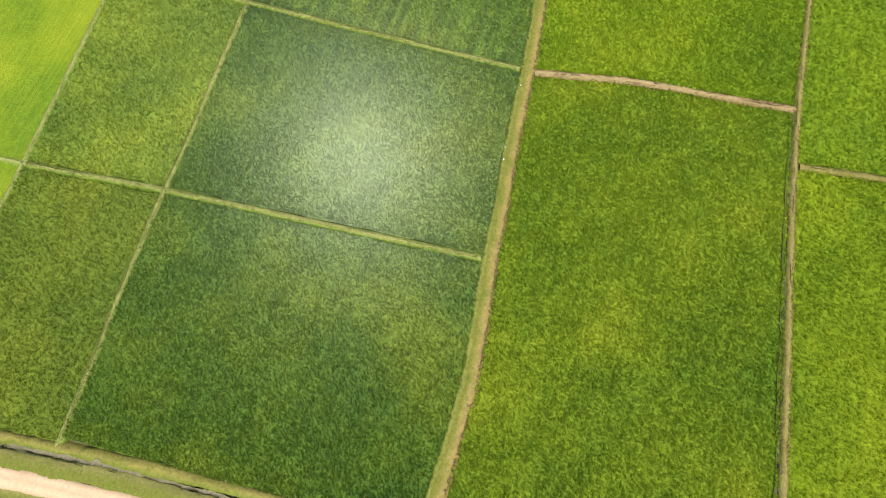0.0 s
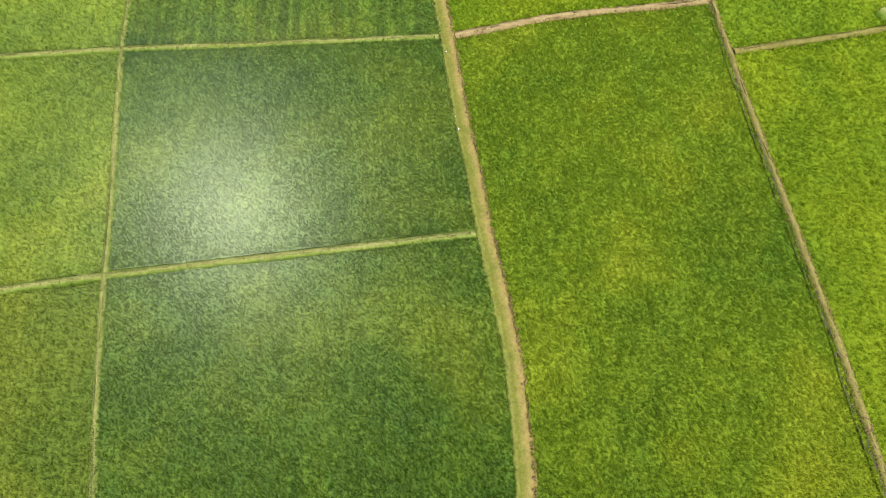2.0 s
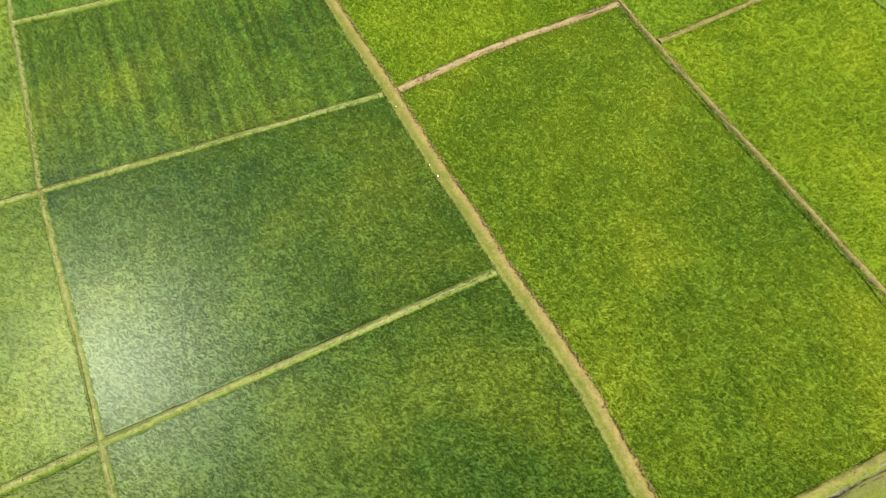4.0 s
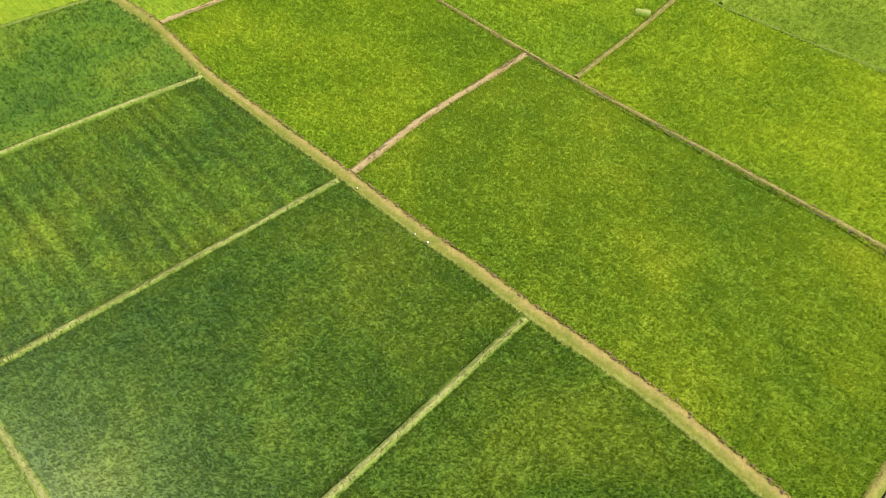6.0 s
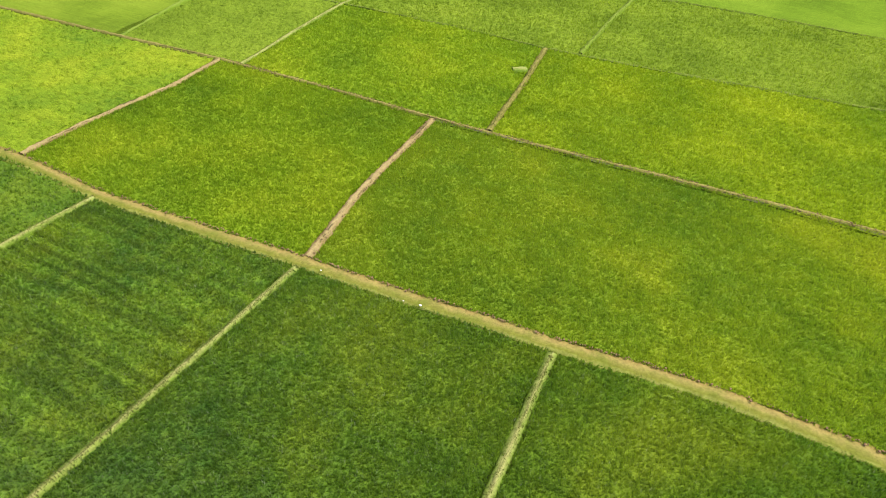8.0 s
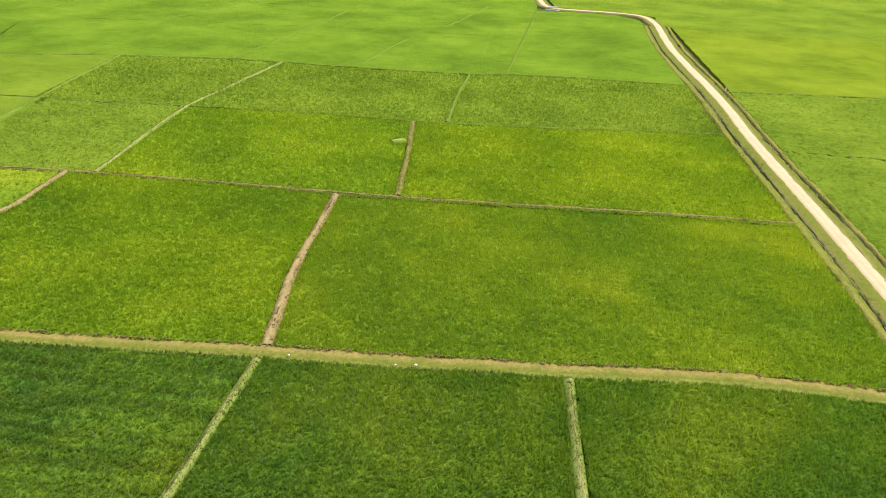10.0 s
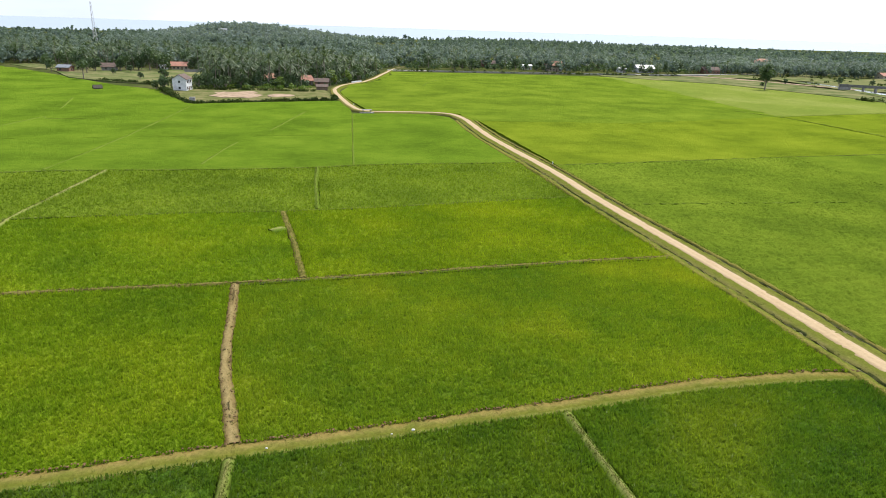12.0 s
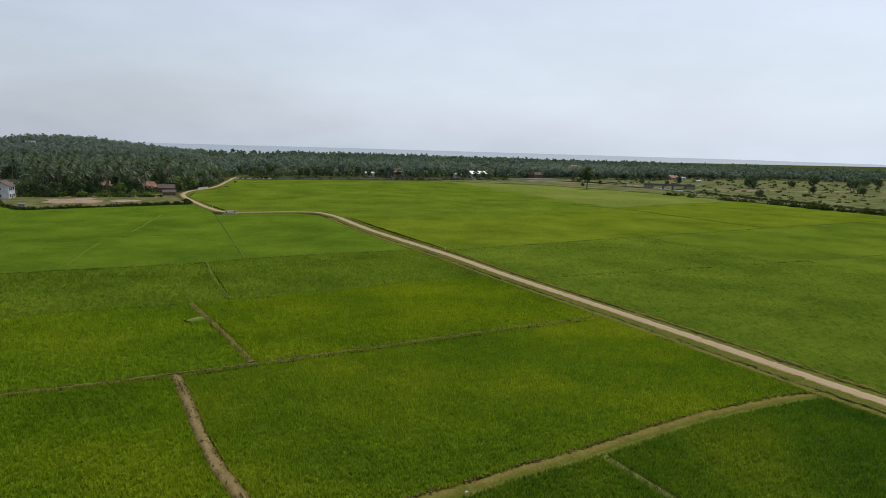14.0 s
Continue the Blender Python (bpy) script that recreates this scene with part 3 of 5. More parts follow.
rice_field(cut(ROW_S, -60, -13.6), cut(ROW_0, -60, -13.2), rice_lime_wet, "light green rice field between grassy bunds", (0.25, 0.25, 0.25, 0.25), 0.45, 5, 1.4, 18)
rice_field([(-60, -130), (63, -125)], cut(ROW_S, -60, 59.4), rice_mid, "yellow-green rice field behind a thin bund", (0.25, 0.25, 0.25, 1.2), 0.9, 0, 1.3, 19)
# between the grass bund and the grey clay bund
rice_field(cut(ROW_1, -11.8, 54.4), cut(ROW_2, -15.1, 54.3), rice_mid, MID_L, (1.05, 0.4, 0.3, 0.4), 0.26, 28, 1, 21, start=CLAY_LINE)
rice_field(cut(ROW_1, -61, -11.8), cut(ROW_2, -59.7, -15.1), rice_lime, "bright green rice field beside a bare clay bund", (0.9, 0.4, 0.25, 0.3), 0.28, 18, 1.05, 22, start=WEST_CLAY, end=CLAY_LINE)
rice_field(cut(ROW_1, -120, -61), cut(ROW_2, -120, -59.7), rice_mid, "yellow-green rice field between thin bunds", (0.7, 0.37, 0.19, 0.25), 0.48, 1, 1.3, 23, end=WEST_CLAY)
# north of the grey clay bund
rice_field(cut(ROW_2, -5.9, 54.2), cut(ROW_3, -9.6, 53.0), rice_gold, "ripening yellow-green rice field", (0.37, 0.15, 0.2, 0.3), 0.36, 10, 1.2, 31, start=STRAW_LINE)
rice_field(cut(ROW_2, -55.0, -5.9), cut(ROW_3, -57.5, -9.6), rice_lime, "bright green rice field with a mound of straw at its edge", (0.37, 0.15, 0.2, 0.2), 0.36, 10, 1.2, 32, start=WEST_THIN, end=STRAW_LINE)
rice_field(cut(ROW_2, -84.5, -55.0), cut(ROW_3, -88, -57.5), rice_fresh, "yellow-green rice field between thin bunds", (0.37, 0.1, 0.19, 0.1), 0.48, 1, 1.3, 33, end=WEST_THIN)
rice_field(cut(ROW_2, -120, -84.5), cut(ROW_3, -120, -88), rice_fresh, "light green rice field", (0.37, 0.25, 0.19, 0.19), 0.9, 0, 1, 34)
rice_field(cut(ROW_3, -3.2, 52.8), cut(ROW_4, -2.6, 52.4), rice_fresh, "bright green rice field beside the road ditch", (0.15, 0.12, 0.12, 0.3), 0.48, 3, 1.4, 35)
rice_field(cut(ROW_3, -57.5, -3.2), cut(ROW_4, -51.6, -2.6), rice_fresh, "fresh green rice field", (0.15, 0.12, 0.12, 0.12), 0.48, 3, 1.4, 36, start=WEST_THIN)
rice_field(cut(ROW_3, -90, -57.5), cut(ROW_4, -94, -51.6), rice_fresh, "fresh green rice field", (0.1, 0.1, 0.1, 0.1), 0.5, 2, 1.4, 37, end=WEST_THIN)
rice_field(cut(ROW_3, -120, -90), cut(ROW_4, -128, -94), rice_fresh, "yellow-green rice field", (0.31, 0.25, 0.19, 0.19), 1.8, 0, 1, 38)
MIDLINE = [(-150, 148), (-100, 156), (-55, 160), (9.5, 163)]
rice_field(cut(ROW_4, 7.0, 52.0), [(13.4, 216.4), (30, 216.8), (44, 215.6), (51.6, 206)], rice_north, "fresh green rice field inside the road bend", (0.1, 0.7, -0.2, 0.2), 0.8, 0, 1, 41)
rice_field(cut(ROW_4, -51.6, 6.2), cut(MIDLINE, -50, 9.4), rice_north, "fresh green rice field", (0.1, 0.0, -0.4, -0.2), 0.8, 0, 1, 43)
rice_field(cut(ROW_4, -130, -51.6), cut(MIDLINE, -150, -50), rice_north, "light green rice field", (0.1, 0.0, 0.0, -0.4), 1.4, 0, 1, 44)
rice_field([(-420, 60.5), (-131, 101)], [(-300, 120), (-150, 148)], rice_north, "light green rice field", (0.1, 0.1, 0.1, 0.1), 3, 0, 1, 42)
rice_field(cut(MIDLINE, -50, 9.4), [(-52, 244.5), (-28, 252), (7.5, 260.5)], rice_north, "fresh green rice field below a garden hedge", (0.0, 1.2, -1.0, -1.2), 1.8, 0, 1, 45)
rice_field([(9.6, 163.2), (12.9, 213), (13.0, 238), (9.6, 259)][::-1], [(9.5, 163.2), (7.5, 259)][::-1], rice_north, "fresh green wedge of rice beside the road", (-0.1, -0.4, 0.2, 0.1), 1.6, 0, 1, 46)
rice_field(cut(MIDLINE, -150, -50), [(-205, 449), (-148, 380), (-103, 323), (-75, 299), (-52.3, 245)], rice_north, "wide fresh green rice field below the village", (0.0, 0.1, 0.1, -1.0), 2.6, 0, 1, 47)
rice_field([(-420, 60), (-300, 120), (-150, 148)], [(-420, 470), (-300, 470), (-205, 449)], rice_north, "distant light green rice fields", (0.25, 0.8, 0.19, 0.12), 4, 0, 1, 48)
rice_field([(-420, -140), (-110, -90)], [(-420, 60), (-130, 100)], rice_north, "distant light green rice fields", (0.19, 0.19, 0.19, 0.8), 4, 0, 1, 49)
# east of the road
EAST_SIDE = [(x + 3.4, y) for x, y in ROAD if y < 220]
EAST_1 = [(61.4, 72.5), (90, 71), (124, 69.5), (200, 67), (331, 70)]
EAST_2 = [(60.8, 113), (100, 116.7), (140, 121), (176, 123.5), (212, 127), (331, 135)]
EAST_3 = [(60.0, 196), (122, 190), (207, 212), (329, 235)]
rice_field([(70.5, -100), (150, -100)], cut(EAST_1, 61.4, 150), rice_fresh, "pale green rice field with worn patches beside the road", (0.25, -0.6, 0.19, -0.6), 0.6, 0, 1, 51, start=EAST_SIDE)
rice_field([(150, -100), (331, -100)], cut(EAST_1, 150, 331), rice_fresh, "pale green rice field with worn patches", (0.25, -0.6, -0.6, 0.8), 1.6, 0, 1, 151)
rice_field(cut(EAST_1, 61.4, 139), cut(EAST_2, 60.8, 141), rice_fresh, "pale green rice field beside the road", (-0.6, 0.2, 0.19, -0.6), 0.7, 0, 1, 52, start=EAST_SIDE)
rice_field(cut(EAST_1, 139, 331), cut(EAST_2, 141, 331), rice_fresh, "pale grey-green rice field", (-0.6, 0.2, -0.6, 0.8), 2.4, 0, 1, 53)
rice_field(cut(EAST_2, 60.8, 123), cut(EAST_3, 60.0, 122), rice_east, "light green rice field beside the road bend", (0.2, -0.6, 0.37, -0.6), 1.8, 0, 1, 54)
rice_field(cut(EAST_2, 123, 211), cut(EAST_3, 122, 207), rice_east, "yellow-green rice field", (0.2, -0.6, -0.6, 0.25), 2.2, 0, 1, 55)
rice_field(cut(EAST_2, 211, 331), cut(EAST_3, 207, 329), rice_east, "light green rice field near the river hedge", (0.25, 0.25, 0.25, 0.8), 2.6, 0, 1, 56)
rice_field(cut(EAST_3, 60.0, 122), [(60.2, 452), (130, 450)], rice_fresh, "wide fresh green rice field reaching the village road", (-0.6, 0.1, -0.6, -0.6), 2.4, 0, 1, 57)
rice_field([(20, 226), (30, 223.4), (50, 221.5), (60.4, 213)], [(14.2, 272), (12.8, 300), (20, 338), (33, 358), (42, 388), (51, 425), (60, 452)], rice_fresh, "fresh green rice field in the bend of the road", (0.3, 0.1, 0.3, -0.6), 2, 0, 1, 58)
rice_field(cut(EAST_3, 122, 207), [(130, 450), (225, 440)], rice_fresh, "wide fresh green rice field reaching the village road", (-0.6, 0.1, -0.6, -0.6), 2.8, 0, 1, 59)
rice_field(cut(EAST_3, 207, 329), [(225, 440), (290, 385), (322, 296)], rice_pale, "pale grey-green rice field near the river", (0.25, 0.1, -0.6, 0.8), 2.8, 0, 1, 60)

# ---- bunds ----
def bund(line, width, top, material, label, step=0.4, rough=0.05, sway=0.12, seed=1, tufts=0.0, tall=0.25, lean=0.18, sunk=0.05):
    """An earth bank with sloping sides; its grass is a part of it."""
    h, top = width / 2, top - sunk
    low = -0.02 - sunk
    prof = [(h + 0.6, -0.8), (h + 0.38, low - 0.1), (h + 0.2, low), (h * 0.8, top - 0.02), (h * 0.3, top), (-h * 0.3, top), (-h * 0.8, top - 0.02), (-h - 0.2, low), (-h - 0.38, low - 0.1), (-h - 0.6, -0.8)]
    v, f, uv = ribbon(line, prof, step, rough, sway, seed)
    ob = thing("earth_bund", mesh_np("earth_bund", v, f, uv, True), material, label, "bund", "bunds between the fields", "structure")
    if tufts:
        rng = rs(seed + 90)
        n = int(length(line))
        q = resample(line, max(8, n * 4))
        pick = rng.randint(0, len(q), int(n * tufts))
        d = np.gradient(q, axis=0)
        d /= np.hypot(*d.T)[:, None] + 1e-9
        off = np.where(rng.uniform(0, 1, len(pick)) < 0.55, rng.choice([-1, 1], len(pick)) * rng.normal(h, 0.16, len(pick)), rng.uniform(-h, h, len(pick)))
        xy = q[pick] + np.c_[-d[pick, 1], d[pick, 0]] * off[:, None]
        bv, bf = blades(xy, np.full(len(xy), top - 0.05), rng, 0.05, tall, 0.03, lean)
        g = part("bund_grass", mesh_np("bund_grass", bv, bf), grass_tuft_mat, ob)
        g["kind"] = "stuff"
    return ob


bund(ROW_1, 1.85, 0.05, bund_main_mat, "wide bund, grassy on one side and bare clay on the other", 0.22, 0.06, 0.10, 3, 60, 0.14, sunk=0.16)
bund(ROW_0, 0.24, 0.11, bund_thin_mat, "narrow straw coloured grassy bund", 0.4, 0.03, 0.06, 4, 50)
bund(ROW_S, 0.26, 0.11, bund_thin_mat, "narrow straw coloured grassy bund", 0.5, 0.03, 0.06, 5, 24)
bund([(19.2, -1.0), (20.1, -20.8), (21.3, -46.7), (22.9, -68.7)], 0.24, 0.11, bund_thin_mat, "narrow straw coloured grassy bund", 0.35, 0.03, 0.06, 6, 60)
bund([(22.9, -68.7), (24.8, -95), (27, -125)], 0.35, 0.11, bund_thin_mat, "narrow straw coloured grassy bund", 0.5, 0.05, 0.1, 7, 10)
bund([(-11.9, -3.4), (-12.4, -19), (-12.8, -33), (-13.4, -48.7), (-13.5, -72.3)], 0.24, 0.11, bund_thin_mat, "narrow straw coloured grassy bund", 0.35, 0.03, 0.06, 8, 60)
bund([(-43.4, -5.4), (-44.7, -18), (-45.5, -30), (-46.2, -49)], 0.35, 0.11, bund_thin_mat, "narrow straw coloured grassy bund", 0.4, 0.03, 0.06, 9, 40)
bund([(-75, -7), (-75.8, -17.2), (-78, -49)], 0.4, 0.03, bund_low_mat, "low grassy bund at a change of crop", 0.6, 0.05, 0.1, 10)
bund(CLAY_LINE, 0.56, 0.10, bund_clay_mat, "bare pale brown clay bund, cloddy and dug at its edges", 0.22, 0.10, 0.12, 14, 8, 0.12)
bund(ROW_2, 0.42, 0.12, bund_ef_mat, "grey clay bund with a dark furrow beside it", 0.35, 0.05, 0.08, 15, 14)
bund(STRAW_LINE, 0.42, 0.10, bund_ef_mat, "straw coloured bund with a straw mound", 0.35, 0.05, 0.08, 16, 24)
bund(ROW_3, 0.22, 0.02, bund_low_mat, "low dark grassy bund", 0.6, 0.08, 0.15, 17, 5)
bund([(-3.2, 74.6), (-3.2, 94.6), (-2.6, 112.5)], 0.22, 0.11, path_mat, "narrow pale grassy bund", 0.5, 0.04, 0.08, 18, 10)
bund(ROW_4, 0.22, 0.02, bund_low_mat, "low dark grassy bund", 0.8, 0.08, 0.15, 19, 3)
bund([(6.7, 115.5), (13.2, 215)], 0.12, 0.04, path_mat, "narrow pale grassy bund", 0.7, 0.06, 0.15, 20, 4)
bund(WEST_CLAY, 0.5, 0.12, bund_clay_mat, "bare brown clay bund", 0.35, 0.1, 0.15, 21, 6)
bund(WEST_THIN, 0.34, 0.12, bund_thin_mat, "narrow straw coloured grassy bund", 0.5, 0.05, 0.12, 22, 10)
bund([(-83, 33.8), (-86.5, 50), (-91.2, 81.7), (-94.3, 108)], 0.4, 0.11, path_mat, "narrow pale grassy bund", 0.8, 0.06, 0.15, 23)
bund(cut(EAST_1, 61.6, 200), 0.16, 0.04, path_mat, "thin pale grassy bund reaching from the road", 0.8, 0.06, 0.15, 28)
bund(EAST_2, 0.3, 0.03, bund_low_mat, "low grassy bund reaching from the road culvert", 0.9, 0.08, 0.2, 27)
bund([(211, 127), (211.6, 160.6), (209, 198), (203, 218), (196, 232)], 0.2, 0.02, path_mat, "pale grassy bund, broken in places", 1.2, 0.10, 0.25, 30)
bund([(207, 212), (250, 222), (300, 230), (327, 235)], 0.2, 0.03, path_mat, "pale dry bund near the river", 1.4, 0.10, 0.3, 31)

PATHS = [
    [(-65.7, 113.9), (-61.5, 140), (-58.2, 165), (-54.6, 200), (-51.4, 238)],
    [(-112, 150), (-103.8, 170), (-95.2, 204), (-93.7, 197.6), (-69, 197)],
    [(-97, 225), (-100.2, 243), (-104, 262)],
    [(-16.8, 171.7), (-11, 196), (-5.2, 220)],
    [(-31.1, 118), (-28.5, 134), (-25.3, 150)],
    [(62, 336), (70, 362), (80, 382), (102, 403)],
]
for k, path in enumerate(PATHS):
    v, f, uv = ribbon(path, [(0.5, -0.3), (0.26, -0.04), (0, -0.02), (-0.26, -0.04), (-0.5, -0.3)], 0.8, 0.04, 0.2, 130 + k)
    thing("footpath", mesh_np("footpath", v, f, uv, True), path_mat, "faint trodden path through the rice", "path", kind="structure")

# furrow on the near side of the grey clay bund
v, f, uv = ribbon(cut(ROW_2, -14.5, 54.2), [(-0.4, 0.0), (-0.62, -0.3), (-0.85, -0.28), (-1.1, 0.0)], 0.4, 0.07, 0.12, 39)
thing("furrow", mesh_np("furrow", v, f, uv, True), ditch_mat, "narrow dark wet furrow beside the clay bund", "furrow", kind="structure")

# ---- road, verges and ditches ----
SOUTH = [p for p in ROAD if p[1] <= 200]
v, f, uv = ribbon(ROAD, [(1.28, -0.02), (1.1, 0.10), (0.6, 0.14), (0, 0.17), (-0.6, 0.14), (-1.1, 0.10), (-1.28, -0.02)], 0.6, 0.03, 0.05, 40)
thing("road", mesh_np("road", v, f, uv, True), road_mat, "pale sandy dirt road with worn wheel tracks", "road", kind="structure")
STRIPS = [
    ("verge", [(3.15, -0.25), (2.98, 0.0), (2.2, 0.08), (1.05, 0.07)], 0.5, 0.08, verge_mat, "grass verge between the dirt road and its ditch"),
    ("verge", [(-1.05, 0.07), (-1.9, 0.08), (-2.6, 0.0), (-2.8, -0.25)], 0.5, 0.08, verge_mat, "narrow dry grass verge of the dirt road"),
    ("ditch", [(3.72, 0.03), (3.5, -0.06), (3.36, -0.26), (3.2, -0.26), (3.0, 0.0)], 0.4, 0.12, ditch_mat, "dark muddy ditch along the dirt road"),
    ("ditch", [(-2.65, 0.0), (-2.8, -0.14), (-2.92, -0.14), (-3.05, 0.0)], 0.4, 0.12, ditch_mat, "narrow dark ditch along the dirt road"),
    ("ditch_bank", [(5.3, -0.8), (4.9, -0.06), (4.5, 0.06), (3.72, 0.08), (3.6, -0.2)], 0.4, 0.09, bank_mat, "pale straw covered bank of the roadside ditch"),
    ("ditch_bank", [(-3.1, -0.2), (-3.3, 0.04), (-3.7, 0.04), (-4.1, -0.1), (-4.5, -0.8)], 0.4, 0.09, bank_mat, "pale grassy bank of the roadside ditch"),
]
for k, (name, prof, step, rough, mat, label) in enumerate(STRIPS):
    v, f, uv = ribbon(SOUTH, prof, step, rough, 0.15, 41 + k)
    thing(name, mesh_np(name, v, f, uv, True), mat, label, name.replace("_", " "), kind="structure")
NORTH = [p for p in ROAD if p[1] >= 196]
v, f, uv = ribbon(NORTH, [(2.6, -0.8), (2.3, 0.0), (1.5, 0.1), (0, 0.06), (-1.5, 0.1), (-2.4, 0.0), (-2.9, -0.8)], 1.2, 0.06, 0.2, 47)
thing("verge", mesh_np("verge", v, f, uv, True), verge_mat, "thin grass edge of the dirt road", "verge", kind="structure")


def along_line(line, every, rng, offset, spread):
    n = int(length(line) / every)
    q = resample(line, max(8, n * 2))
    pick = rng.randint(1, len(q) - 1, n)
    d = np.gradient(q, axis=0)
    d /= np.hypot(*d.T)[:, None] + 1e-9
    off = offset + rng.normal(0, spread, n)
    return q[pick] + np.c_[-d[pick, 1], d[pick, 0]] * off[:, None]


rng = rs(61)
for off, dense, label in ((3.32, 0.06, "dark ragged weeds growing in the roadside ditch"), (-2.92, 0.08, "dark ragged weeds in the narrow ditch")):
    xy = along_line(SOUTH, dense, rng, off, 0.2)
    keep = smooth_noise(xy[:, 0], xy[:, 1], 2.4, 77) > -0.15
    bv, bf = blades(xy[keep], np.full(keep.sum(), -0.3), rng, 0.15, 0.45, 0.05, 0.25)
    thing("ditch_weeds", mesh_np("ditch_weeds", bv, bf), scrub_mat, label, "weeds", kind="stuff")
for off, dense in ((4.4, 0.04), (2.2, 0.04), (-2.1, 0.05), (-3.6, 0.05)):
    xy = along_line([p for p in SOUTH if p[1] < 120], dense, rng, off, 0.35)
    bv, bf = blades(xy, np.full(len(xy), 0.03), rng, 0.04, 0.15, 0.03, 0.16)
    thing("verge_grass", mesh_np("verge_grass", bv, bf), grass_tuft_mat, "tufts of half-dry grass beside the dirt road", "grass", kind="stuff")

# straw mound on the bund
v, f, uv = ribbon([(-11.4, 60.3), (-10.4, 60.9), (-9.2, 61.8)], [(1.2, -0.3), (0.8, 0.16), (0.3, 0.28), (-0.3, 0.26), (-0.8, 0.14), (-1.1, -0.3)], 0.25, 0.12, 0.2, 62, 0.5)
thing("straw_mound", mesh_np("straw_mound", v, f, uv, True), bund_thin_mat, "flat mound of pale straw spread over a bund", "straw mound")


def marker_stone(at, size, seed):
    bm = bmesh.new()
    bmesh.ops.create_icosphere(bm, subdivisions=2, radius=1)
    r = random.Random(seed)
    for vtx in bm.verts:
        vtx.co *= 1 + r.uniform(-0.15, 0.15)
    bmesh.ops.scale(bm, vec=(size, size * 0.7, size * 0.6), verts=bm.verts)
    me = bpy.data.meshes.new("marker_stone")
    bm.to_mesh(me)
    bm.free()
    ob = thing("marker_stone", me, stone_white, "small white painted stone lying on the grass bund", "stone", "white stones on the bund")
    ob.location = (at[0], at[1], 0.08 + size * 0.3)


marker_stone((4.0, -1.9), 0.17, 1)
marker_stone((-8.9, -2.6), 0.12, 2)
marker_stone((2.0, -2.2), 0.10, 3)


def clods(line, per, off, spread, low, high, material, label, seed):
    """Loose lumps of dug earth along the edges of a bund."""
    rng = rs(seed)
    xy = np.r_[along_line(line, per, rng, off, spread), along_line(line, per, rng, -off, spread)]
    bm = bmesh.new()
    bmesh.ops.create_icosphere(bm, subdivisions=1, radius=1)
    ball = np.array([vtx.co[:] for vtx in bm.verts])
    tris = np.array([[vtx.index for vtx in fc.verts] for fc in bm.faces])
    bm.free()
    vs, fs = [], []
    for k, (x, y) in enumerate(xy):
        s = rng.uniform(low, high)
        vs.append(ball * (1 + rng.uniform(-0.25, 0.25, (len(ball), 1))) * [s * rng.uniform(0.7, 1.4), s, s * 0.7] + [x, y, 0.05])
        fs.append(tris + k * len(ball))
    thing("earth_clods", mesh_np("earth_clods", np.concatenate(vs), np.concatenate(fs)), material, label, "earth", kind="stuff")


clod_mat = plain("dug_clay", (0.15, 0.095, 0.05), (0.085, 0.054, 0.028), 2.0, 1.0, spec=0.0)
clods(CLAY_LINE, 0.6, 0.40, 0.10, 0.04, 0.11, clod_mat, "dark lumps of dug clay along a bare bund", 91)
clods([(x, y + 0.95) for x, y in ROW_1], 0.5, 0.08, 0.08, 0.05, 0.14, clod_mat, "dark lumps of clay along the bare side of the bund", 92)
clods(cut(ROW_2, -60, 54), 0.4, 0.3, 0.1, 0.05, 0.13, clod_mat, "dark lumps of clay along a grey bund", 93)

# ---- trees ----
def tube(points, radii, sides=6):
    """A tapered round limb through the points given."""
    pts = [Vector(p) for p in points]
    verts, faces = [], []
    for i, p in enumerate(pts):
        d = (pts[min(i + 1, len(pts) - 1)] - pts[max(i - 1, 0)]).normalized()
        a = d.cross(Vector((0.3, 1, 0.1))).normalized()
        b = d.cross(a)
        for k in range(sides):
            w = 2 * math.pi * k / sides
            verts.append(p + (a * math.cos(w) + b * math.sin(w)) * radii[i])
    for i in range(len(pts) - 1):
        for k in range(sides):
            q, r = i * sides + k, i * sides + (k + 1) % sides
            faces.append((q, r, r + sides, q + sides))
    return np.array([v[:] for v in verts]), np.array(faces)


def palm_crown(rng, fronds, leaflets, size=1.0, wide=0.46):
    """Arching fronds with a row of hanging leaflets on either side of each rib."""
    verts, faces = [], []
    for i in range(fronds):
        a = 2.4 * i + rng.uniform(-0.3, 0.3)
        up = math.radians(rng.uniform(-35, 75))
        reach = size * rng.uniform(2.7, 3.9)
        sag = rng.uniform(0.9, 1.7) * size
        out, side = np.array([math.cos(a), math.sin(a), 0]), np.array([-math.sin(a), math.cos(a), 0])
        t = np.linspace(0.06, 1, leaflets + 1)
        rib = np.outer(t * math.cos(up) * reach, out)
        rib[:, 2] = t * math.sin(up) * reach - sag * t**2.2
        n = len(verts)
        verts += list(rib)
        for k in range(leaflets):
            w = size * wide * math.sin(math.pi * min(0.97, 0.12 + t[k] * 0.86)) ** 0.7
            for s in (-1, 1):
                faces.append((n + k, n + k + 1, len(verts)))
                verts.append((rib[k] + rib[k + 1]) / 2 + side * s * w + out * 0.25 * size + np.array([0, 0, -w * rng.uniform(0.35, 0.8)]))
    return np.array(verts), np.array(faces)


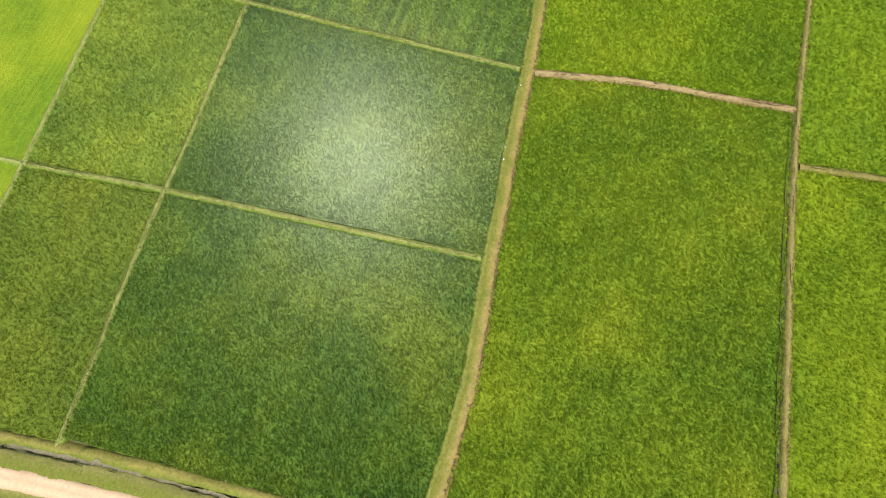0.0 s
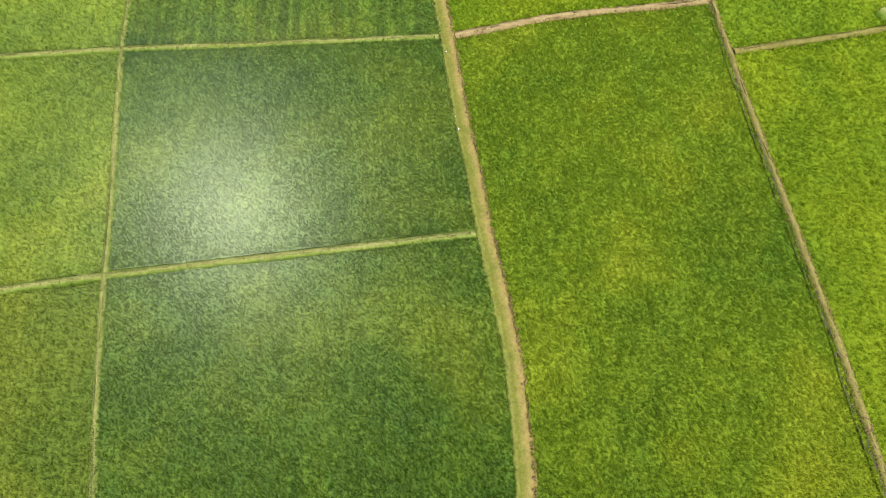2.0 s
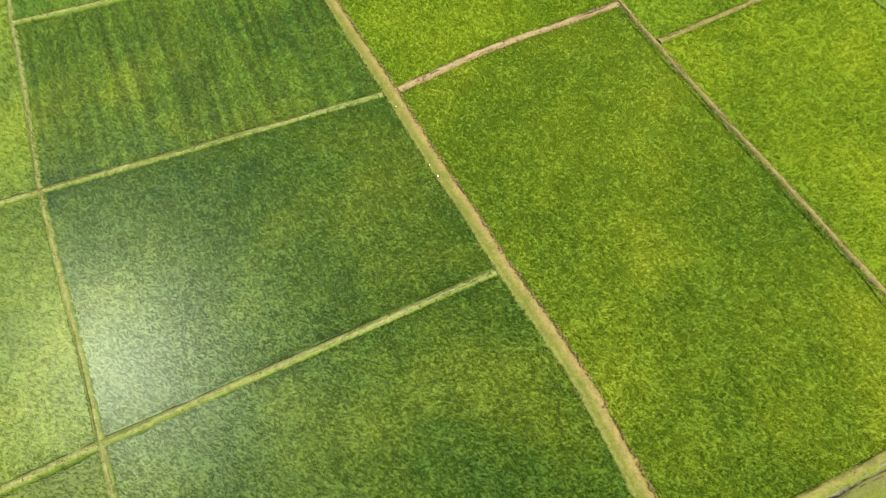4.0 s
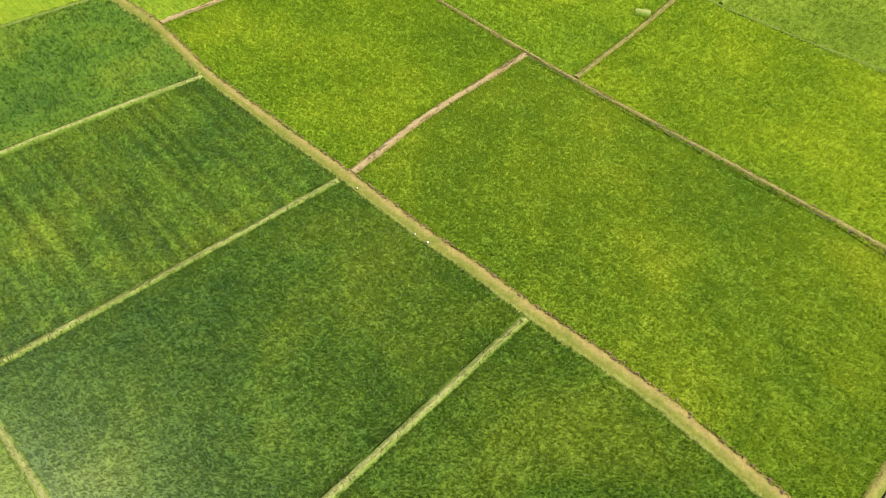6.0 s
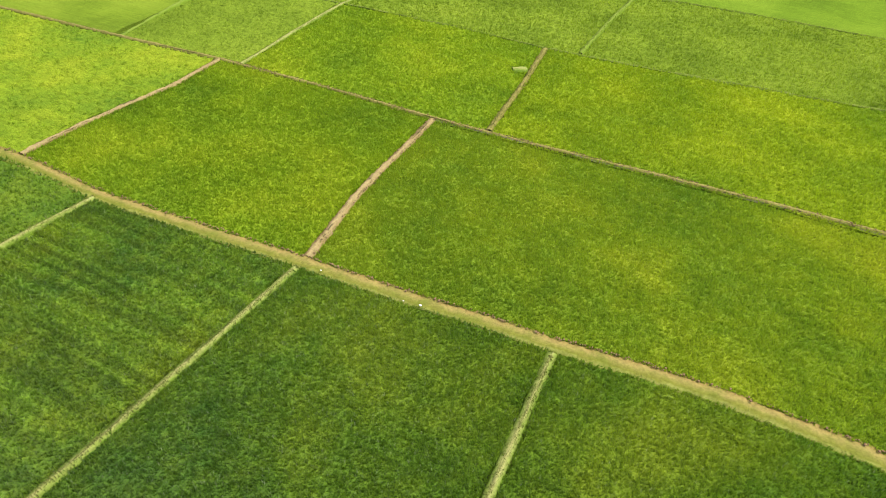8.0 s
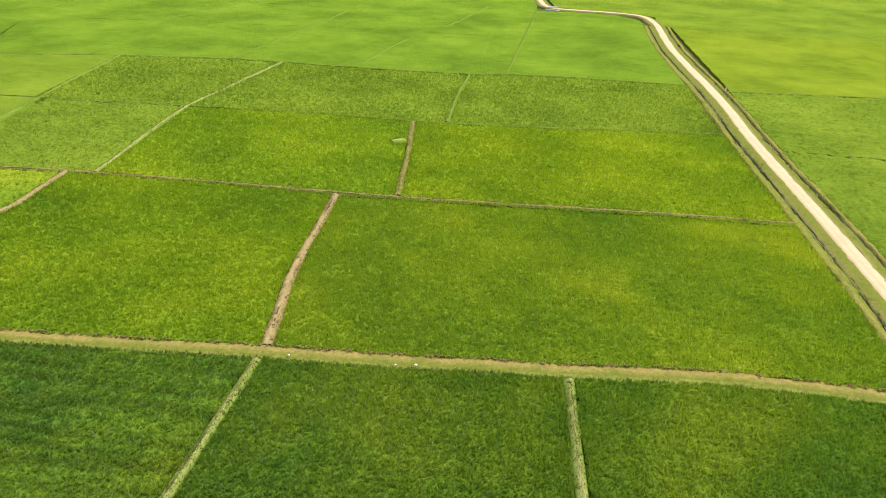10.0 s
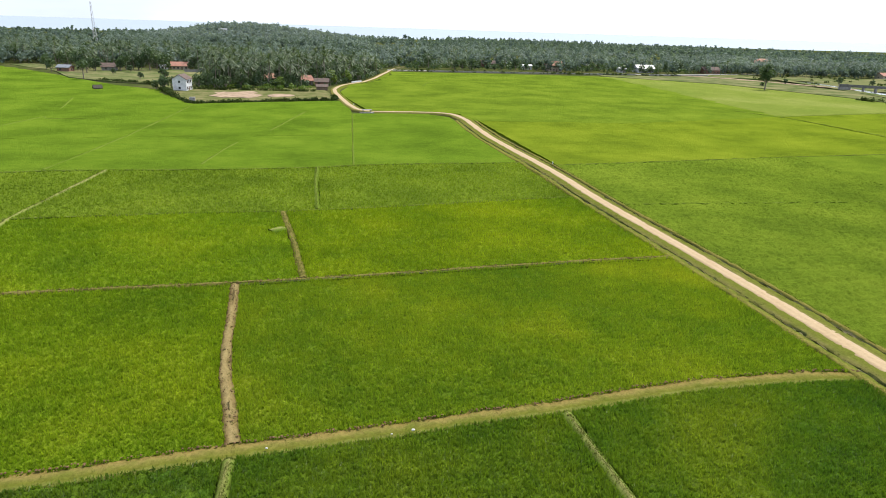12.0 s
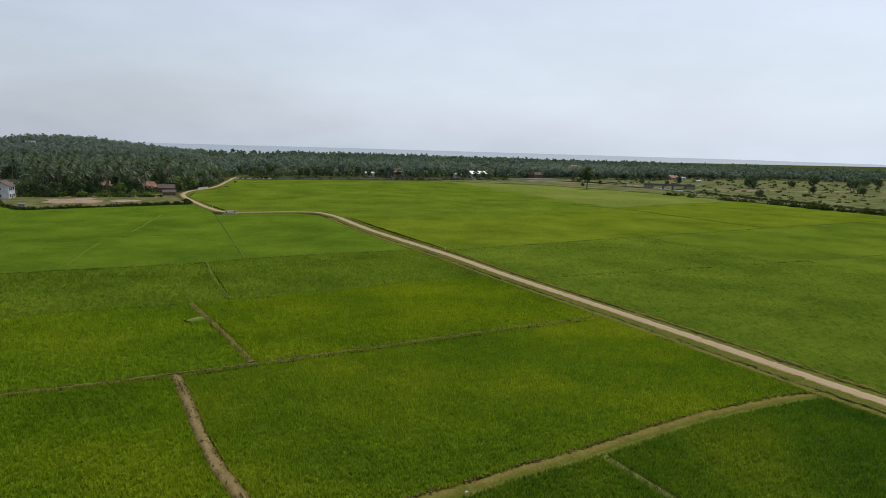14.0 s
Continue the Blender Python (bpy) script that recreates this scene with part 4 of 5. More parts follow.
def leaf_crown(rng, blobs, cards, size):
    """Leaf clumps as small bent cards on the outside of several overlapping masses."""
    blobs = np.asarray(blobs, float)
    pick = rng.choice(len(blobs), cards, p=blobs[:, 3] ** 2 / (blobs[:, 3] ** 2).sum())
    d = rng.normal(size=(cards, 3))
    d[:, 2] = d[:, 2] * 0.8 + 0.15
    d /= np.linalg.norm(d, axis=1)[:, None]
    c = blobs[pick, :3] + d * (blobs[pick, 3] * rng.uniform(0.62, 1.06, cards))[:, None]
    n = d + rng.normal(0, 0.55, (cards, 3))
    n /= np.linalg.norm(n, axis=1)[:, None]
    a = np.cross(n, rng.normal(size=(cards, 3)))
    a /= np.linalg.norm(a, axis=1)[:, None]
    b = np.cross(n, a)
    s = size * rng.uniform(0.55, 1.25, cards)[:, None]
    quad = np.stack([c - a * s, c - b * s * 0.6 + n * s * 0.2, c + a * s, c + b * s * 0.7 - n * s * 0.15], 1)
    return quad.reshape(-1, 3), np.arange(4 * cards).reshape(-1, 4)


def make_palm(seed, tall):
    rng = rs(seed)
    ob = tagged(new("coconut_palm"), "tall coconut palm with drooping green fronds in the grove", "palm tree", "palms of the village grove")
    bend = rng.uniform(-1, 1, 2) * 1.6
    pts = [(bend[0] * t**2, bend[1] * t**2, tall * t - 0.3 * (t == 0)) for t in np.linspace(0, 1, 6)]
    part("trunk", mesh_np("trunk", *tube(pts, [0.26, 0.19, 0.16, 0.14, 0.13, 0.11]), smooth=True), bark_mat, ob, "slender grey ringed trunk")
    v, f = palm_crown(rng, 20, 9, 1.35)
    crown = part("crown", mesh_np("crown", v + np.array(pts[-1]), f), palm_mat, ob)
    return ob


def make_tree(seed, tall, spread, material, label, category="tree", group="broadleaf trees of the village", cards=420, size=0.55, bare=0.2):
    rng = rs(seed)
    ob = tagged(new("broadleaf_tree"), label, category, group)
    pts = [(0, 0, -0.3), (0.1, 0.05, tall * bare * 0.6), (0.15, -0.05, tall * bare), (0.1, 0.1, tall * 0.7)]
    tv, tf = tube(pts, [0.05 * spread + 0.12, 0.045 * spread + 0.08, 0.04 * spread + 0.05, 0.05])
    for i in range(5):
        a = 1.3 * i + rng.uniform(-0.3, 0.3)
        lv, lf = tube([(0.15, 0, tall * bare * 0.9), (math.cos(a) * spread * 0.35, math.sin(a) * spread * 0.35, tall * (bare + 0.16)), (math.cos(a) * spread * 0.7, math.sin(a) * spread * 0.7, tall * rng.uniform(0.55, 0.8))], [0.12, 0.09, 0.04], 5)
        tf = np.r_[tf, lf + len(tv)]
        tv = np.r_[tv, lv]
    part("trunk", mesh_np("trunk", tv, tf, smooth=True), bark_mat, ob, "grey-brown forking trunk")
    blobs = [(math.cos(a) * spread * r, math.sin(a) * spread * r, tall * h, spread * s) for a, r, h, s in zip(rng.uniform(0, 6.28, 9), rng.uniform(0.1, 0.65, 9), rng.uniform(bare + 0.22, 0.86, 9), rng.uniform(0.3, 0.5, 9))]
    v, f = leaf_crown(rng, blobs, cards, size)
    part("crown", mesh_np("crown", v, f), material, ob)
    return ob


def land(x, y):
    return float(height_of_land(np.array([float(x)]), np.array([float(y)]))[0])


palms = [make_palm(100 + i, h) for i, h in enumerate((7.0, 10.5, 13.5, 9.0, 12.0))]
trees = [make_tree(200 + i, h, w, m, l, cards=n) for i, (h, w, m, l, n) in enumerate([
    (9, 4.2, tree_mat, "round dark green tree among the palms", 420),
    (11, 5.0, tree_mat, "tall dark green tree with a dense crown", 520),
    (8, 4.6, bright_tree_mat, "bright green tree with a broad crown", 420),
    (6, 3.2, tree_mat, "small dark green garden tree", 260)])]
HOUSES = [(-65, 297, 9), (-3.5, 338, 8), (3, 329, 7), (2, 306, 5), (-25.5, 353, 6), (-150, 402, 6), (-128, 416, 6), (-90, 433, 9), (-123, 464, 3), (-150, 392, 4), (-127, 406, 3), (-84, 414, 3)]


ROAD_DOTS = resample(ROAD, 500)


def free(x, y, gap=2.0):
    if any((x - a) ** 2 + (y - b) ** 2 < (r + gap) ** 2 for a, b, r in HOUSES):
        return False
    return np.hypot(ROAD_DOTS[:, 0] - x, ROAD_DOTS[:, 1] - y).min() > 4.5


rng = rs(300)
spots = []


def settle(x, y, gap):
    if all((x - a) ** 2 + (y - b) ** 2 > gap * gap for a, b in spots) and free(x, y):
        spots.append((x, y))
        return True
    return False


first = {o: True for o in palms + trees}


def plant(kind, x, y, scale):
    m = Matrix.Translation((x, y, land(x, y))) @ Matrix.Rotation(rng.uniform(0, 6.28), 4, "Z") @ Matrix.Diagonal((scale, scale, scale * rng.uniform(0.9, 1.1), 1))
    if first[kind]:
        kind.matrix_basis = m
        first[kind] = False
    else:
        o = kind.copy()
        scene.collection.objects.link(o)
        o.matrix_basis = m
        for c in kind.children:
            cc = c.copy()
            scene.collection.objects.link(cc)
            cc.parent = o


SLIM = []


def slim_palm(kind, x, y, scale):
    """Keeps a palm for the joined stand of the outer village."""
    a, s = rng.uniform(0, 6.28), scale
    m = np.array([[math.cos(a), -math.sin(a)], [math.sin(a), math.cos(a)]]) * s
    for slot, c in enumerate(sorted(kind.children, key=lambda o: o.name.startswith("trunk"), reverse=True)):
        me = c.data
        v = np.empty(len(me.vertices) * 3, np.float32)
        me.vertices.foreach_get("co", v)
        v = v.reshape(-1, 3)
        v = np.c_[v[:, :2] @ m.T + [x, y], v[:, 2] * s + land(x, y)]
        f = np.empty(len(me.loops), np.int32)
        me.loops.foreach_get("vertex_index", f)
        f = f.reshape(-1, 4)[:, [0, 1, 2, 0, 2, 3]].reshape(-1, 3) if slot == 0 else f.reshape(-1, 3)
        SLIM.append((v, f, slot))


# grove behind the garden and along the road's left side
count = 0
for _ in range(9000):
    x, y = rng.uniform(-62, 48), rng.uniform(305, 430)
    edge = np.interp(x, [-62, -45, -8, 8, 14, 26, 40, 48], [318, 309, 318, 340, 352, 372, 402, 432])
    if y > edge and settle(x, y, 4.6):
        r = rng.uniform()
        plant(palms[rng.randint(5)] if r < 0.84 else trees[rng.choice([0, 1, 3])], x, y, rng.uniform(0.85, 1.15))
        count += 1
        if count > 300:
            break
# village trees to the left, behind the pasture
count = 0
for _ in range(6000):
    x, y = rng.uniform(-260, -62), rng.uniform(345, 540)
    edge = np.interp(x, [-260, -180, -150, -120, -90, -62], [480, 468, 408, 404, 440, 404])
    if y > edge and settle(x, y, 5.6):
        r = rng.uniform()
        size = rng.uniform(0.85, 1.15)
        if r < 0.62:
            slim_palm(palms[rng.randint(5)], x, y, size)
        else:
            plant(trees[rng.choice([0, 1, 1, 3])], x, y, size)
        count += 1
        if count > 280:
            break
for x, y, k, s in [(-74, 300, 3, 1.0), (-78, 303, 3, 0.8), (-71, 304, 0, 0.7), (-50, 303, 3, 0.9), (-45, 306, 0, 0.8), (-38, 309, 1, 0.8), (-30, 312, 3, 0.9), (-18, 314, 2, 0.8), (-11, 318, 3, 1.0), (10, 344, 2, 1.1), (20, 362, 2, 0.95), (6, 318, 3, 0.6), (-47, 299, 3, 0.6),
                   (-96, 352, 3, 0.7), (-88, 372, 3, 0.9), (-135, 392, 1, 0.9), (-166, 418, 1, 0.9), (-112, 400, 3, 0.8), (-73, 296, 0, 0.6), (-75, 306, 1, 0.7), (-58, 305, 0, 0.7), (-54, 309, 1, 0.75), (-157, 399, 0, 0.8), (-142, 404, 3, 1.0), (-121, 411, 0, 0.7), (-136, 409, 3, 0.9), (-84, 441, 1, 0.9), (-101, 438, 0, 0.9), (9, 337, 0, 0.8), (13, 346, 1, 0.75), (-10, 331, 0, 0.7), (-118, 383, 3, 0.6), (-94, 423, 3, 0.8), (-81, 425, 0, 0.6), (-76, 421, 3, 0.6), (-84, 360, 3, 0.8), (-105, 421, 1, 1.3), (-96, 418, 1, 1.1), (-113, 424, 0, 1.0), (95, 500, 1, 1.05), (114, 484, 0, 0.9), (120, 482, 0, 0.85), (126, 480, 0, 0.95), (131, 483, 3, 1.0), (169, 493, 0, 1.0), (177, 491, 3, 1.0), (191, 497, 0, 0.9), (82, 515, 1, 1.0), (215, 486, 3, 1.1), (236, 490, 1, 0.8)]:
    if free(x, y, -3.5):
        plant(trees[k], x, y, s)
# trees and palms along the village road
for i in range(95):
    x, y = rng.uniform(58, 560), rng.uniform(474, 520)
    y += max(0, (x - 340)) * 0.15
    if free(x, y) and settle(x, y, 5):
        size = rng.uniform(0.6, 0.95)
        if rng.uniform() < 0.62:
            plant(trees[rng.choice([0, 0, 1, 3, 3])], x, y, size)
        else:
            slim_palm(palms[rng.randint(5)], x, y, size)
sv, sf, ss, total = [], [], [], 0
for v, f, slot in SLIM:
    sv.append(v)
    sf.append(f + total)
    ss.append(np.full(len(f), slot))
    total += len(v)
thing("village_palms", mesh_np("village_palms", np.concatenate(sv), np.concatenate(sf), slots=np.concatenate(ss)), [bark_mat, palm_mat], "stand of coconut palms round the outer village houses", "palm trees", kind="stuff")

lone = make_tree(401, 13.5, 5.6, tree_mat, "lone dark green tree standing at the edge of the rice", group="", cards=1400, size=0.5, bare=0.26)
lone.matrix_basis = Matrix.Translation((298, 346, -0.6)) @ Matrix.Scale(1.4, 4)
flat = make_tree(402, 11.0, 5.2, tree_mat, "flat-topped dark tree at the field edge below the village", group="", cards=360, size=0.5, bare=0.55)
flat.matrix_basis = Matrix.Translation((-125.5, 352, land(-125.5, 352)))
for x, y, k, s in [(470, 338, 1, 0.9), (476, 346, 0, 0.9), (463, 330, 3, 1.0), (519, 336, 0, 0.8), (545, 332, 1, 1.0), (462, 276, 3, 0.9), (552, 300, 0, 1.0), (560, 308, 1, 0.8), (494, 257, 3, 1.0), (588, 312, 1, 1.0), (640, 330, 0, 1.0), (655, 322, 1, 0.9), (520, 276, 3, 0.7), (610, 268, 3, 0.8), (700, 350, 0, 1.0), (366, 250, 1, 0.62), (371, 254, 0, 0.5), (470, 420, 0, 0.6), (430, 395, 3, 0.7), (404, 400, 3, 0.8), (352, 395, 3, 0.6), (318, 376, 3, 0.5)]:
    plant(trees[k], x, y, s * 1.25)

# woods behind the village, down to the coast and over the hill
def woods():
    rng = rs(500)
    kinds = []
    for i in range(5):   # palms
        v, f = palm_crown(rs(520 + i), 11, 3, 1.25, 0.7)
        h = rng.uniform(9, 13)
        tv, tf = tube([(0, 0, 0), (0.4, 0.2, h * 0.5), (0.9, 0.3, h)], [0.25, 0.17, 0.13], 3)
        tf = np.r_[tf[:, [0, 1, 2]], tf[:, [0, 2, 3]]]
        kinds.append((np.r_[tv, v + np.array([0.9, 0.3, h])], np.r_[tf, f + len(tv)]))
    for i in range(6):   # round broadleaf crowns down to the undergrowth
        h, w = rng.uniform(7, 11.5), rng.uniform(3.4, 5.4)
        blobs = [(rng.uniform(-w, w) * 0.45, rng.uniform(-w, w) * 0.45, h * rng.uniform(0.32, 0.8), w * rng.uniform(0.4, 0.62)) for _ in range(6)]
        v, f = leaf_crown(rs(540 + i), blobs, 44, 1.35)
        kinds.append((v, np.r_[f[:, [0, 1, 2]], f[:, [0, 2, 3]]]))
    for i in range(5):   # crowns of the far belt
        h, w = rng.uniform(8, 12), rng.uniform(3.6, 5.2)
        blobs = [(rng.uniform(-w, w) * 0.4, rng.uniform(-w, w) * 0.4, h * rng.uniform(0.4, 0.85), w * rng.uniform(0.4, 0.6)) for _ in range(4)]
        v, f = leaf_crown(rs(560 + i), blobs, 20, 1.9)
        kinds.append((v, np.r_[f[:, [0, 1, 2]], f[:, [0, 2, 3]]]))
    stands = {"woods": ([], [], [0]), "hill": ([], [], [0])}
    n = 0
    while n < 17000:
        if n < 2600:   # the hill
            az, d = rng.uniform(-14, 6), rng.uniform(800, 1080)
        elif n < 6000:   # the belt beyond the river
            az, d = rng.uniform(33, 60), rng.uniform(660, 1060)
        elif n < 9500:   # down to the coast
            az, d = rng.uniform(12, 62), rng.uniform(1040, 1480)
        else:
            az, d = rng.uniform(-33, 60), 480 + 900 * rng.uniform() ** 1.5
        az = radians(az)
        x, y = -15 + d * math.sin(az), -50 + d * math.cos(az)
        edge = np.interp(math.degrees(az), [-33, -20, -14, -8, 5, 6.5, 12, 25, 33, 36, 42, 46, 50, 54, 66], [560, 545, 520, 498, 492, 548, 552, 590, 625, 670, 690, 760, 820, 860, 900])
        if d < edge + 25 * smooth_noise(np.array([x]), np.array([y]), 40, 9)[0]:
            continue
        hill = land(x, y)
        k = 11 + rng.randint(5) if d > 860 and hill < 4 else rng.randint(5) if (rng.uniform() < 0.42 and hill < 4) else 5 + rng.randint(6)
        v, f = kinds[k]
        a, s = rng.uniform(0, 6.28), rng.uniform(0.62, 1.05)
        c, sn = math.cos(a) * s, math.sin(a) * s
        if (x + 105) ** 2 + (y - 846) ** 2 < 13**2:
            continue
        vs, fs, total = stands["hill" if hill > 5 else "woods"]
        vs.append(np.c_[v[:, 0] * c - v[:, 1] * sn + x, v[:, 0] * sn + v[:, 1] * c + y, v[:, 2] * s * rng.uniform(0.85, 1.15) + hill])
        fs.append(f + total[0])
        total[0] += len(v)
        n += 1
    return [mesh_np(k, np.concatenate(vs), np.concatenate(fs)) for k, (vs, fs, _) in stands.items()]


belt, scrub_hill = woods()
thing("coastal_woods", belt, woods_haze_mat, "deep belt of coconut palms and broadleaf trees along the coast", "woods", kind="stuff")
thing("hill_woods", scrub_hill, hill_haze_mat, "scrub forest covering a low hill, leaf colour paled for distance haze", "woods", kind="stuff")

# ---- hedges and shrubs ----
def shrubs(name, places, label, category, material=scrub_mat, low=0.8, high=1.8, cards=46, seed=1):
    rng = rs(seed)
    vs, fs, total = [], [], 0
    for x, y in places:
        h = rng.uniform(low, high)
        blobs = [(rng.uniform(-0.6, 0.6) * h, rng.uniform(-0.6, 0.6) * h, h * rng.uniform(0.3, 0.65), h * rng.uniform(0.35, 0.55)) for _ in range(4)]
        v, f = leaf_crown(rng, blobs, cards, 0.22 * h)
        vs.append(v + np.array([x, y, land(x, y)]))
        fs.append(f + total)
        total += len(v)
    return thing(name, mesh_np(name, np.concatenate(vs), np.concatenate(fs)), material, label, category, kind="stuff")


GARDEN = [(-75.5, 300), (-62.4, 266.8), (-53.6, 245.6), (-28, 253.4), (8.4, 263.2), (8.0, 278)]
shrubs("garden_hedge", along_line(GARDEN, 0.6, rs(70), 0, 0.4), "low dark clipped hedge round a sandy garden", "hedge", low=1.1, high=2.1, seed=71)
shrubs("garden_hedge", along_line([(-61, 303), (-46, 299), (-32, 300), (-14, 296), (0, 296)], 0.7, rs(170), 0, 0.3), "low dark hedge at the back of a sandy garden", "hedge", low=0.8, high=1.5, seed=171)
shrubs("field_hedge", along_line([(-118, 347), (-100, 336), (-84, 327)], 1.0, rs(72), 0, 0.8), "low dark hedge below the village pasture", "hedge", low=0.9, high=2.0, seed=73)
RIVER_HEDGE = [(318, 286), (322, 262), (325, 240), (330, 222), (329, 199), (329, 175), (333, 160), (335, 110)]
xy = along_line(RIVER_HEDGE, 0.8, rs(74), 0, 1.6)
xy = xy[smooth_noise(xy[:, 0], xy[:, 1], 7.0, 174) > -0.1]
shrubs("river_scrub", xy, "ragged green bushes along the river bank", "bushes", low=1.2, high=3.4, seed=75)
xy = np.r_[along_line([(338, 300), (342, 250), (345, 200), (346, 120)], 2.0, rs(174), 0, 4.0), along_line([(362, 312), (352, 286), (350, 240), (349, 120)], 0.7, rs(176), 0, 1.2), along_line([(376, 312), (369, 286), (366, 240), (364, 120)], 0.8, rs(177), -1, 1.2)]
shrubs("bank_scrub", xy, "low straggling bushes on the weedy river bank", "bushes", low=0.7, high=2.0, seed=175)
shrubs("road_scrub", along_line([(60, 462), (130, 460), (230, 458), (300, 462)], 2.2, rs(76), 0, 2.5), "low green scrub along the village road", "bushes", low=0.7, high=2.2, seed=77)
shrubs("garden_shrubs", along_line([(-57, 306), (-50, 312), (-36, 308), (-11, 309), (-2, 304)], 1.2, rs(78), 0, 1.6), "bright green garden shrubs behind the sandy yard", "bushes", material=bright_tree_mat, low=1.2, high=2.6, seed=79)
shrubs("pasture_scrub", np.c_[rs(80).uniform(362, 680, 420), rs(81).uniform(190, 470, 420)], "scattered bushes on the rough pasture", "bushes", low=0.8, high=3.2, seed=82)
shrubs("roadside_scrub", along_line([(24, 346), (36, 372), (46, 405), (56, 446)], 4.0, rs(83), -3.5, 0.5), "small bushes at the road edge", "bushes", low=0.6, high=1.2, seed=84)

rng = rs(85)
under = [(x, y) for x, y in zip(rng.uniform(-64, 50, 1500), rng.uniform(304, 440, 1500)) if y > np.interp(x, [-64, -45, -8, 8, 14, 26, 40, 50], [314, 307, 315, 338, 350, 371, 402, 436]) and free(x, y, 0.0)]
shrubs("grove_undergrowth", under, "dense dark undergrowth below the palms of the grove", "undergrowth", material=tree_mat, low=1.8, high=4.2, cards=26, seed=86)
rng = rs(87)
far_under = [(x, y) for x, y in zip(rng.uniform(-300, 560, 2800), rng.uniform(430, 560, 2800)) if y > np.interp(x, [-300, -180, -150, -120, -90, -60, 45, 60, 330, 430, 560], [500, 478, 440, 434, 452, 410, 440, 484, 486, 520, 540]) and free(x, y, 0.0)]
shrubs("woods_undergrowth", far_under, "dense dark undergrowth along the edge of the woods", "undergrowth", material=tree_mat, low=2.2, high=5.6, cards=20, seed=88)

# ---- yard, pasture, river ----
def sheet(name, outline, z, material, label, category, step=4.0, wave=0.15):
    """A patch of ground with an uneven surface inside an outline."""
    bm = bmesh.new()
    bm.faces.new([bm.verts.new((x, y, z)) for x, y in outline])
    bmesh.ops.triangulate(bm, faces=bm.faces[:])
    bmesh.ops.subdivide_edges(bm, edges=bm.edges[:], cuts=5, use_grid_fill=True)
    for vtx in bm.verts:
        vtx.co.z += wave * noise.noise(vtx.co * 0.15)
    rim = bmesh.ops.extrude_edge_only(bm, edges=[e for e in bm.edges if e.is_boundary])
    bmesh.ops.translate(bm, vec=(0, 0, -1.1), verts=[g for g in rim["geom"] if isinstance(g, bmesh.types.BMVert)])
    bmesh.ops.recalc_face_normals(bm, faces=bm.faces)
    me = bpy.data.meshes.new(name)
    bm.to_mesh(me)
    bm.free()
    return thing(name, me, material, label, category, kind="structure")


sheet("yard", [(-74.5, 299.5), (-53.4, 246.2), (-28, 254), (8, 264), (6.5, 292), (4, 312), (-20, 316), (-60, 316)], 0.28, lawn_mat, "dry lawn of a walled garden", "yard")
sheet("sand_patch", [(-49, 271), (-46, 279), (-48, 284), (-44, 289), (-38, 287), (-35, 292), (-31, 294), (-28, 287), (-30, 282), (-25, 276), (-27, 268), (-31, 263), (-36, 266), (-42, 264)], 0.45, sand_mat, "bare reddish sand in the garden", "sand", wave=0.05)
sheet("sand_patch", [(-22, 270), (-17, 268), (-12, 271), (-10, 275), (-14, 277), (-13, 281), (-19, 281), (-23, 276)], 0.45, sand_mat, "bare reddish sand in the garden", "sand", wave=0.05)
sheet("pasture", [(-200, 452), (-158, 406), (-135, 359), (-110, 340), (-84, 326), (-75, 302), (-60, 330), (-62, 400), (-90, 440), (-150, 440), (-190, 470)], 0.3, pasture_mat, "sunlit rough pasture below the village", "pasture", wave=0.2)
sheet("river_land", [(372, 60), (372, 180), (378, 240), (384, 300), (404, 345), (400, 420), (340, 452), (300, 452), (310, 480), (430, 540), (760, 700), (1100, 900), (1500, 900), (1500, 60)], 0.2, pasture_mat, "rough pasture on the far side of the river", "pasture", wave=0.6)
sheet("field_margin", [(226, 441), (291, 386), (323, 297), (330, 235), (332, 60), (353, 60), (353, 200), (356, 280), (366, 330), (340, 452), (226, 452)], 0.1, pasture_mat, "weedy ground between the rice and the river", "pasture", wave=0.3)
RIVER = [(394, 460), (390, 420), (384, 372), (376, 330), (366, 290), (361, 240), (358, 180), (356, 90)]
v, f, uv = ribbon(RIVER, [(6.5, -0.45), (0, -0.45), (-6.5, -0.45)], 6.0)
thing("river", mesh_np("river", v, f, uv), river_mat, "still pale river under the road bridge", "river", kind="structure")
for prof in ([(16, 0.3), (10, 0.32), (7.5, 0.1), (6, -0.7)], [(-6, -0.7), (-7.5, 0.1), (-10, 0.32), (-18, 0.3)]):
    v, f, uv = ribbon(RIVER, prof, 3.0, 0.08, 0.5, 187)
    thing("river_bank", mesh_np("river_bank", v, f, uv, True), pasture_mat, "weedy sloping bank of the river", "river bank", kind="structure")
v, f, uv = ribbon([(350, 288), (352, 276), (353, 262)], [(5, 0.1), (3, 0.3), (-3, 0.3), (-5, 0.1)], 3.0, 0.1, 0.6, 87)
thing("sand_bank", mesh_np("sand_bank", v, f, uv, True), sand_mat, "bare sandy river bank", "sand", kind="structure")
v, f, uv = ribbon([(57, 466), (130, 464.5), (230, 466), (300, 470), (340, 480), (420, 505)], [(2.6, 0.1), (2.2, 0.35), (-2.2, 0.35), (-2.6, 0.1)], 3.0, 0.03, 0.1, 88)
thing("village_road", mesh_np("village_road", v, f, uv, True), concrete_mat, "pale village road along the edge of the rice", "road", kind="structure")
v, f, uv = ribbon([(300, 470), (340, 432), (368, 372), (376, 352)], [(2.6, 0.0), (2.2, 0.35), (-2.2, 0.35), (-2.6, 0.0)], 3.0, 0.03, 0.1, 89)
